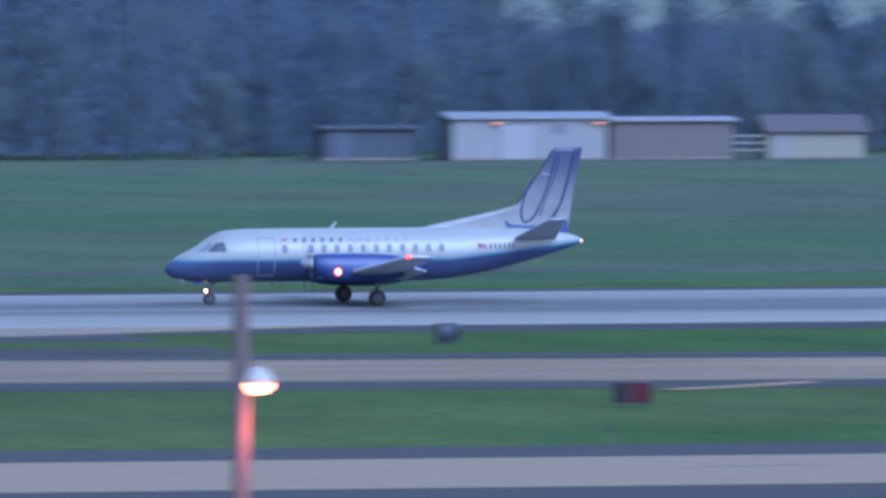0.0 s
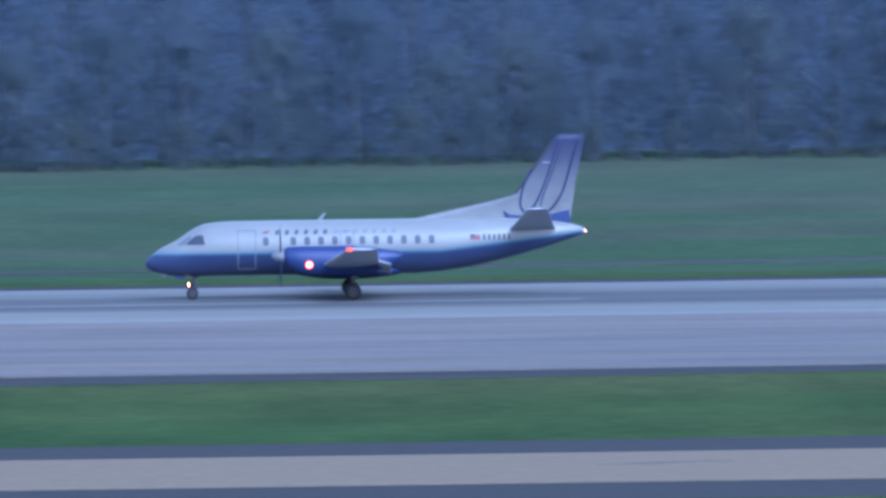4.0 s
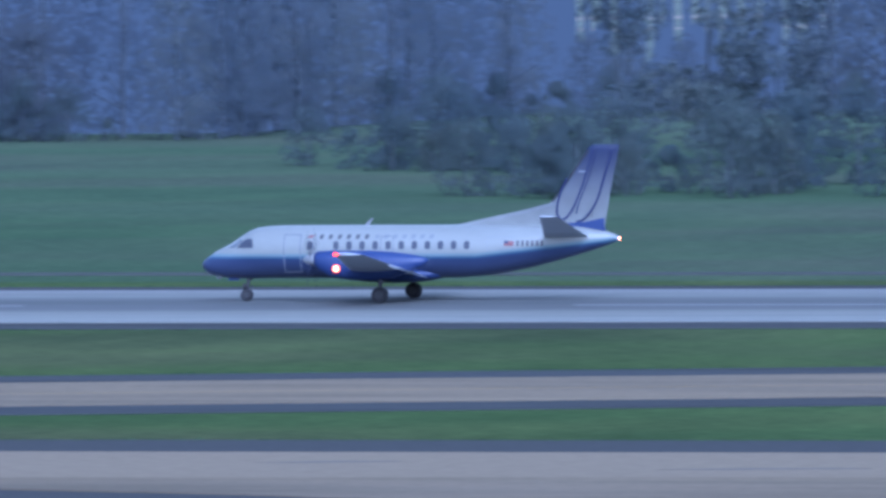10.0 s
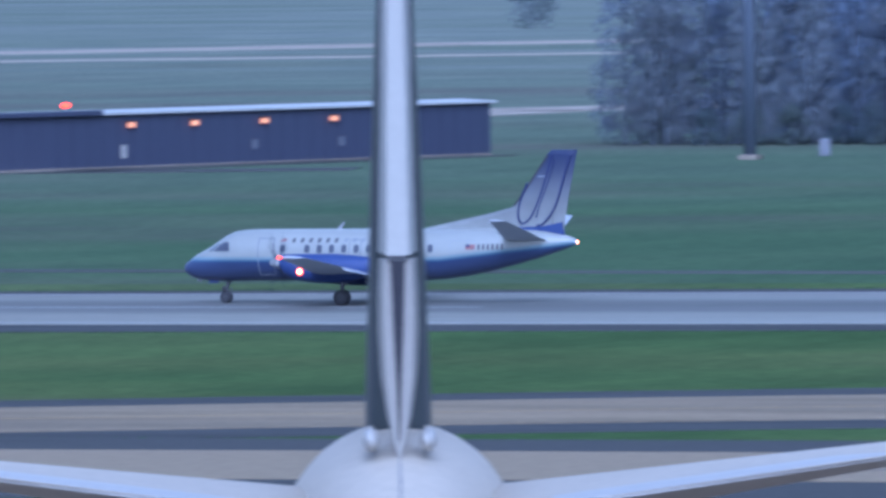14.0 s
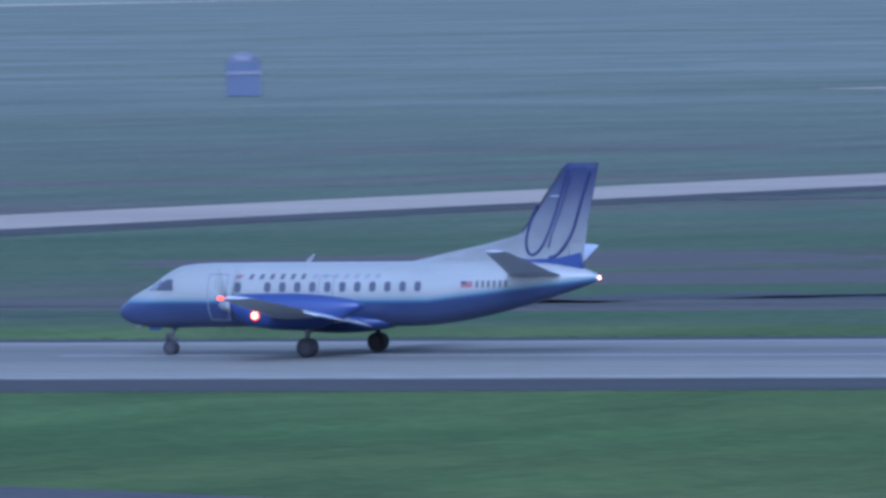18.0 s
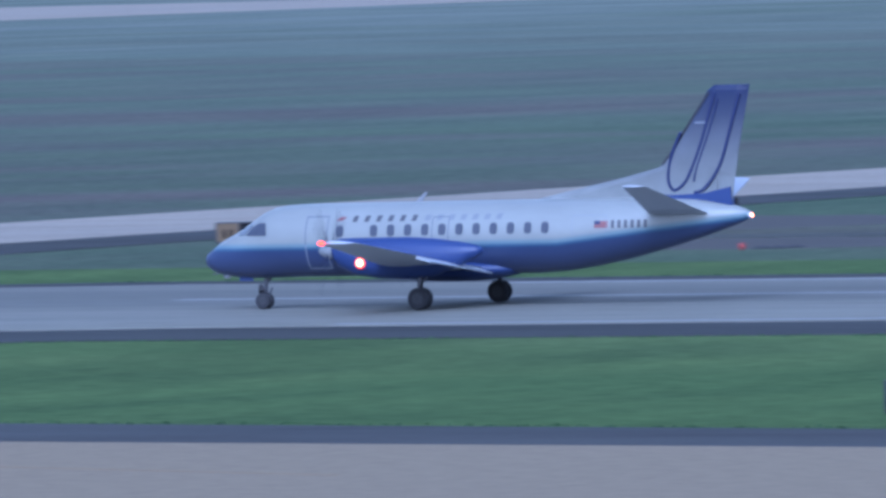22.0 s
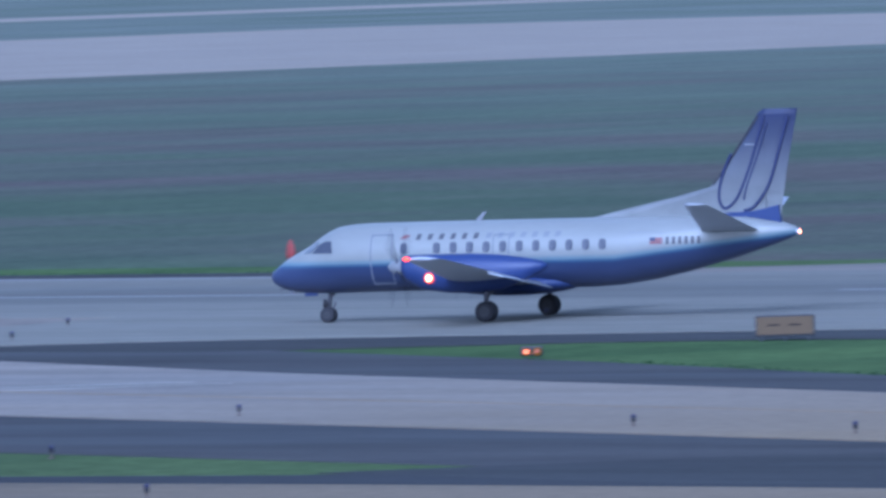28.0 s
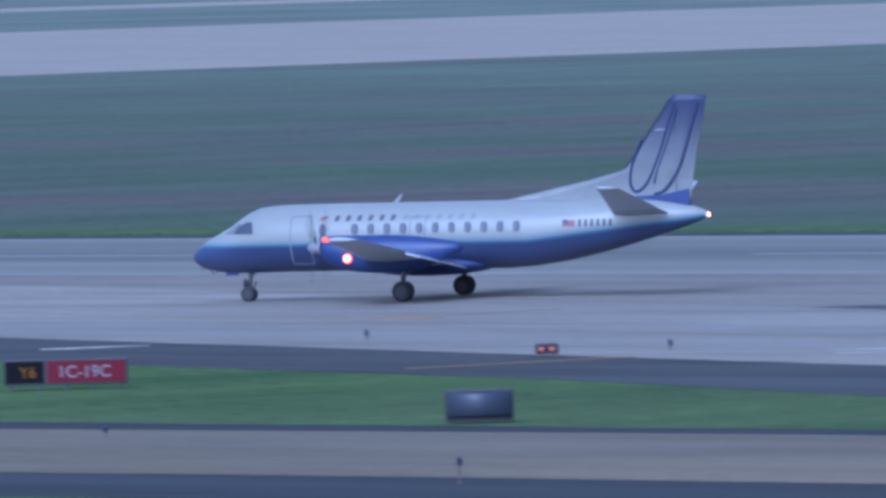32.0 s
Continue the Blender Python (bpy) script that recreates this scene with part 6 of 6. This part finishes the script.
airfield_sign(-421.0, 700.0, 30, ((3.8, SIGNBLACK, bars(5, 0.7, 0.6, Z, 0.3, 0.3, SIGNMAUVE)),), "long dark airfield sign beyond the runway", 0.85)
airfield_sign(-422.0, 667.0, 32, ((0.95, SIGNTAN, bars(2, 0.36, 0.26, Z, 0.12, 0.34, SIGNBLACK)), (2.0, SIGNBLACK, bars(4, 0.4, 0.4, Z, 0.22, 0.3, SIGNBACK))), "long dark airfield sign with a tan end panel", 1.0)
airfield_sign(-417.9, 637.1, 60, ((1.5, SIGNBACK, ()),), "dark boxy sign at the mouth of a taxiway", 1.3)
airfield_sign(-410.0, 554.7, 38, ((1.95, SIGNTAN, bars(2, 0.6, 0.7, Z, 0.4, 0.05, SIGNBACK)),), "tan weathered back of an airfield sign", 0.86)
airfield_sign(-424.3, 485.6, 41, ((1.25, SIGNBLACK, (("Y6", 0.72, Z, 0.46, SIGNYELLOW),)), (2.45, SIGNRED, (("1C-19C", 1.16, Z, 0.50, PALELETTER),))), "red and black runway sign with white writing", 0.93)
airfield_sign(-389.5, 468.2, 43, ((1.85, SIGNBACK, ((0.18, Z, 0.10, 0.12, SHADEGREY),)),), "dark airfield sign with a small pale mark on its corner", 0.93, "", True)
airfield_sign(-893.2, 1034.7, 42, ((3.5, FARBLUE, ()),), "dark far airfield sign in the meadow", 1.4)


GLOW_DIM = mat("dim_amber_lamp_glass", (0.5, 0.15, 0.08), 0.3, emit=(1.0, 0.10, 0.04), power=0.06)


HOODBROWN = worn("brown_lamp_housing", (0.045, 0.022, 0.026), 0.7, scale=3)


def guard_light(x, y, turn, label, lit=True, dim=False):
    ob = thing("guard_light", pose(x, y, 0, 0, 0, turn), label, "airfield light", "runway guard lights")
    part("housing", box(-0.36, -0.12, 0.10, 0.36, 0.12, 0.42, 0.04), DARKMETAL if lit and not dim else HOODBROWN, ob, "dark lamp housing")
    for sx in (-1, 1):
        part("hood", tube((sx * 0.17, -0.20, 0.25), (sx * 0.17, 0.0, 0.25), 0.13, n=14), SIGNYELLOW if lit and not dim else HOODBROWN, ob, "lamp hood")
        part("lens", ball((sx * 0.17, -0.19, 0.25), 0.075, (1, 0.5, 1), 10), GLOW_SMALL if lit and sx < 0 and not dim else GLOW_DIM if lit else GLASS, ob, "amber lens")
        part("leg", tube((sx * 0.2, 0, 0), (sx * 0.2, 0, 0.12), 0.03, n=8), STEEL, ob)
    return ob


guard_light(-409.2, 540.8, 40, "pair of glowing amber guard lights in the grass")
guard_light(-427.4, 509.1, 42, "pair of dim red guard lights at the taxiway edge", True, True)
guard_light(-87.3, 533.2, 12, "low unlit guard light beside the link taxiway", False)


def edge_light(h):
    ob = thing("edge_light", HERE, "small taxiway edge light on a thin stake", "airfield light", "taxiway edge lights")
    part("stake", tube((0, 0, 0), (0, 0, h), 0.026, n=8), STAKE, ob)
    part("fitting", tube((0, 0, h - 0.06), (0, 0, h + 0.04), 0.055, 0.07, 10), DARKMETAL, ob, "dark lamp fitting")
    part("lens", ball((0, 0, h + 0.085), 0.07, (1, 1, 1.1), 10), BLUEGLASS, ob, "blue glass lens")
    part("base_disc", tube((0, 0, 0.0), (0, 0, 0.06), 0.08, n=12), STAKE, ob, "metal base plate")
    return ob


STAKE = worn("rusty_stake_paint", (0.13, 0.10, 0.085), 0.8)
BLUEGLASS = mat("blue_lens_glass", (0.03, 0.03, 0.08), 0.4)
EDGE_LIGHTS = ((-438.5, 576.5), (-418.2, 579.0), (-459.5, 564.3), (-457.8, 567.1), (-456.7, 571.4), (-447.8, 558.6), (-366.1, 493.8), (-354.9, 489.5), (-343.5, 483.9), (-386.3, 500.5), (-406.6, 507.3), (-426.7, 513.9),
               (-446.9, 520.4), (-371.8, 476.4), (-394.0, 458.5), (-395.8, 579.5), (-380.6, 579.8), (-342.6, 510.9))
TALL_LIGHTS = ((-345.8, 451.0), (-361.4, 439.4), (-58.7, 510.8), (-45.0, 548.9), (-63.7, 581.6), (-45.9, 583.0), (-81.5, 582.0), (-88.5, 456.0), (-70.5, 456.0), (-52.4, 455.5), (-34.0, 456.8), (118, 456.0), (136, 456.0),
               (-72, 427), (-60, 427), (-47.8, 426.5), (-35.5, 428.0))
for height, spots in ((0.22, EDGE_LIGHTS), (0.52, TALL_LIGHTS)):
    one = edge_light(height)
    for k, (x, y) in enumerate(spots):
        if k == 0:
            one.matrix_basis = pose(x, y, 0.0)
        else:
            copy_thing(one, pose(x, y, 0.0))


def marker_flag(x, y, label):
    ob = thing("marker_flag", pose(x, y, 0), label, "marker", "red markers beyond the runway")
    part("collar", tube((0, 0, 0.18), (0, 0, 0.32), 0.112, 0.086, 14), SHADEGREY, ob, "white collar")
    part("cone", loft([ring((0, 0, z), r, "z", 14) for z, r in ((0.0, 0.15), (0.05, 0.13), (0.55, 0.04), (0.57, 0.01))]), REDCONE, ob, "red cone", True)
    return ob


def red_flag(x, y):
    ob = thing("marker_flag", pose(x, y, 0), "bright red flag-shaped marker beyond the runway", "marker", "red flags beyond the runway")
    part("stake", tube((0, 0, 0), (0, 0, 0.5), 0.03, n=8), DARKMETAL, ob, "dark stake")
    part("flag", loft([ring((0, 0, z), r, "z", 12, 0.5) for z, r in ((0.35, 0.20), (0.6, 0.24), (0.95, 0.17), (1.2, 0.05))]), REDCONE, ob, "red flag", True)
    return ob


def low_marker(x, y):
    ob = thing("marker_flag", pose(x, y, 0, 0, 0, 35), "small tilted red marker lying low in the grass", "marker", "red flags beyond the runway")
    part("stake", tube((0, 0, 0), (0, 0, 0.16), 0.02, n=8), DARKMETAL, ob, "dark stake")
    part("flag", loft([ring((0, 0, z), r, "z", 10, 0.5) for z, r in ((0.06, 0.03), (0.2, 0.16), (0.3, 0.12), (0.36, 0.03))]), REDCONE, ob, "red flag", True)
    return ob


def earth_heap(x, y, w, h, seed):
    rng = random.Random(seed)
    ob = thing("earth_heap", pose(x, y, 0, 0, 0, 30), "low heap of dark wet earth in the grass", "heap")
    for k in range(7):
        u = (k / 6 - 0.5) * w
        part("clod", ball((u, rng.uniform(-0.2, 0.2), 0.02), h * rng.uniform(0.6, 1.1), (2.4, 1.8, 0.8), 10), EARTH, ob)
    return ob


EARTH = worn("dark_wet_earth", (0.045, 0.045, 0.05), 0.85, scale=1.2, amount=0.4)
REDCONE = worn("bright_red_plastic", (0.30, 0.055, 0.05), 0.7, scale=3)
for x, y in ((-494.5, 640.5), (-492.6, 641.2), (-496.8, 642.0)):
    marker_flag(x, y, "slim red and white cone beyond the runway")
for x, y in ((-551.9, 638.0), (-503.5, 637.4)):
    red_flag(x, y)
low_marker(-390.0, 651.2)
earth_heap(-390.6, 655.0, 1.5, 0.14, 3)
airfield_sign(-517.4, 656.4, 30, ((0.35, SIGNBACK, ()),), "narrow dark post beyond the runway", 0.75)

# a windowless tower far across the meadow, with haze mixed into its wall colour
HAZYBLUE = worn("haze_tinted_tower_wall", (0.092, 0.110, 0.165), 0.8, scale=0.5)
tower = thing("equipment_tower", pose(-735, 1440, 0, 0, 0, 27), "far grey equipment tower with a domed top", "tower")
part("tower_body", box(-1.8, -1.8, 0, 1.8, 1.8, 3.8, 0.1), HAZYBLUE, tower)
part("tower_dome", ball((0, 0, 3.9), 1.6, (1, 1, 0.55), 16), SHADEGREY, tower, "pale domed top", True)
part("tower_band", box(-1.9, -1.9, 2.3, 1.9, 1.9, 2.7, 0.05), SHADEGREY, tower)

# thin pale pole on the near grass
pole = thing("pale_pole", pose(-83.7, 422.0, 0), "thin pale green pole standing in the grass", "pole")
part("pole_shaft", tube((0, 0, 0), (0, 0, 5.6), 0.075, 0.06, 12), worn("pale_green_post_paint", (0.16, 0.20, 0.195), 0.5), pole, "", True)
part("pole_foot", box(-0.3, -0.3, -0.02, 0.3, 0.3, 0.12, 0.02), APRON, pole, "concrete foot")

# glowing ring round the horizon whose emission paints the far haze
FARGLOW = mat("far_haze_glow", (0.0, 0.0, 0.0), 1.0, emit=(0.078, 0.102, 0.132), power=1.0, spec=0.0)
PALEGLOW = mat("pale_haze_glow", (0.0, 0.0, 0.0), 1.0, emit=(0.140, 0.165, 0.135), power=1.0, spec=0.0)
BRIGHTGLOW = mat("bright_haze_glow", (0.0, 0.0, 0.0), 1.0, emit=(0.170, 0.205, 0.190), power=1.0, spec=0.0)
NEARGLOW = mat("bluish_haze_glow", (0.0, 0.0, 0.0), 1.0, emit=(0.0615, 0.0745, 0.099), power=1.0, spec=0.0)
WOODGLOW = mat("woodland_haze_glow", (0.0, 0.0, 0.0), 1.0, emit=(0.043, 0.054, 0.073), power=1.0, spec=0.0)
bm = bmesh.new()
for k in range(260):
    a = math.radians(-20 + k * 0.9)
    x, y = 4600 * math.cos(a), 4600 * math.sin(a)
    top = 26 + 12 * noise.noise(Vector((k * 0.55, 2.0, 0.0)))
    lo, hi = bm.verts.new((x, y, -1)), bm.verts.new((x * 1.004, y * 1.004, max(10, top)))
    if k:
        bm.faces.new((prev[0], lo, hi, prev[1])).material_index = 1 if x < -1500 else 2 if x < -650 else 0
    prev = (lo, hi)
solid("backdrop_far_woods", bm, (FARGLOW, PALEGLOW, BRIGHTGLOW), HERE, "glowing backdrop that paints the haze at the horizon", "woods", kind="structure")

# glowing sheet behind the woods; its emission paints the haze between the trees
def haze_sheet_top(x):
    """The height of the haze sheet, lower where the woods are low or open."""
    for (x0, h0), (x1, h1) in zip(HAZE_SHEET_TOPS, HAZE_SHEET_TOPS[1:]):
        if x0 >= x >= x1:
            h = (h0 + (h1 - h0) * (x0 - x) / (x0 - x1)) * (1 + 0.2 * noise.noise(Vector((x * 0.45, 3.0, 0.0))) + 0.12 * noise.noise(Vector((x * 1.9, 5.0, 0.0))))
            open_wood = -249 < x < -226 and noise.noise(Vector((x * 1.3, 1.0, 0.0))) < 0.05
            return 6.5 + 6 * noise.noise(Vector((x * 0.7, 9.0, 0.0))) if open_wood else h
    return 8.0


HAZE_SHEET_TOPS = ((700, 9.4), (262, 9.2), (243, 8.6), (238, 12), (234, 26), (-348, 26), (-353.0, 20))
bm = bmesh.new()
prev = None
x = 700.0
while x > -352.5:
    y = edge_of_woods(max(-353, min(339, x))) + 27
    pair = (bm.verts.new((x, y, -1)), bm.verts.new((x, y, haze_sheet_top(x))))
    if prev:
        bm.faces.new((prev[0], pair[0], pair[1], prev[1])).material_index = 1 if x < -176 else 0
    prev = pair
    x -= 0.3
solid("backdrop_misty_woods", bm, (WOODGLOW, NEARGLOW), HERE, "plain blue glowing sheet that paints the haze behind the woods", "backdrop", kind="structure")


# ---- taller grass along the pavement edges ----
def grass_fringe(line, per_metre, seed):
    rng = np.random.default_rng(seed)
    pts = np.array([(p.x, p.y) for p in smooth_line(line, 8)])
    verts = []
    for a, b in zip(pts, pts[1:]):
        n = int(np.linalg.norm(b - a) * per_metre)
        t = rng.random(n)[:, None]
        c = a + (b - a) * t + rng.normal(0, 0.35, (n, 2))
        ang = rng.random(n) * 2 * math.pi
        w, h = rng.uniform(0.05, 0.14, n), rng.uniform(0.02, 0.07, n)
        u = np.stack([np.cos(ang), np.sin(ang)], 1) * w[:, None]
        lean = rng.normal(0, 0.05, (n, 2))
        z0, z1 = np.zeros((n, 1)), h[:, None]
        verts.append(np.stack([np.hstack([c - u, z0]), np.hstack([c + u, z0]), np.hstack([c + lean, z1])], 1))
    v = np.concatenate(verts).reshape(-1, 3)
    return v


FRINGE = foliage_material("edge_grass_blades", (0.09, 0.15, 0.06), (0.07, 0.12, 0.045))
v = np.concatenate([grass_fringe(l, 6, k) for k, l in enumerate((
    ((160, 455.5), (100, 455.6), (-150, 459.6), (-235, 461.5)), ((160, 553), (130, 556), (108, 561)), ((-46, 543), (-100, 529.5), (-166, 509.5), (-215, 487)),
    ((-281, 499.5), (-321, 507), (-355, 513.5), (-384, 527.5), (-404, 538.5)), ((160, 632.5), (-200, 632), (-330, 623.8), (-400, 623.8)), ((-480, 632.5), (-620, 632.5)), ((160, 503), (80, 511), (0, 510), (-60, 502)), ((160, 571.5), (104, 571.5)), ((-60, 571), (-200, 571), (-300, 565), (-365, 565.5), (-386, 554.5))))])
me = bpy.data.meshes.new("grass_fringe")
me.from_pydata(v.tolist(), [], np.arange(len(v)).reshape(-1, 3).tolist())
me.materials.append(FRINGE)
tagged(new("grass_fringe", me), "taller uneven grass along the pavement edges", "grass", kind="stuff")


motions()
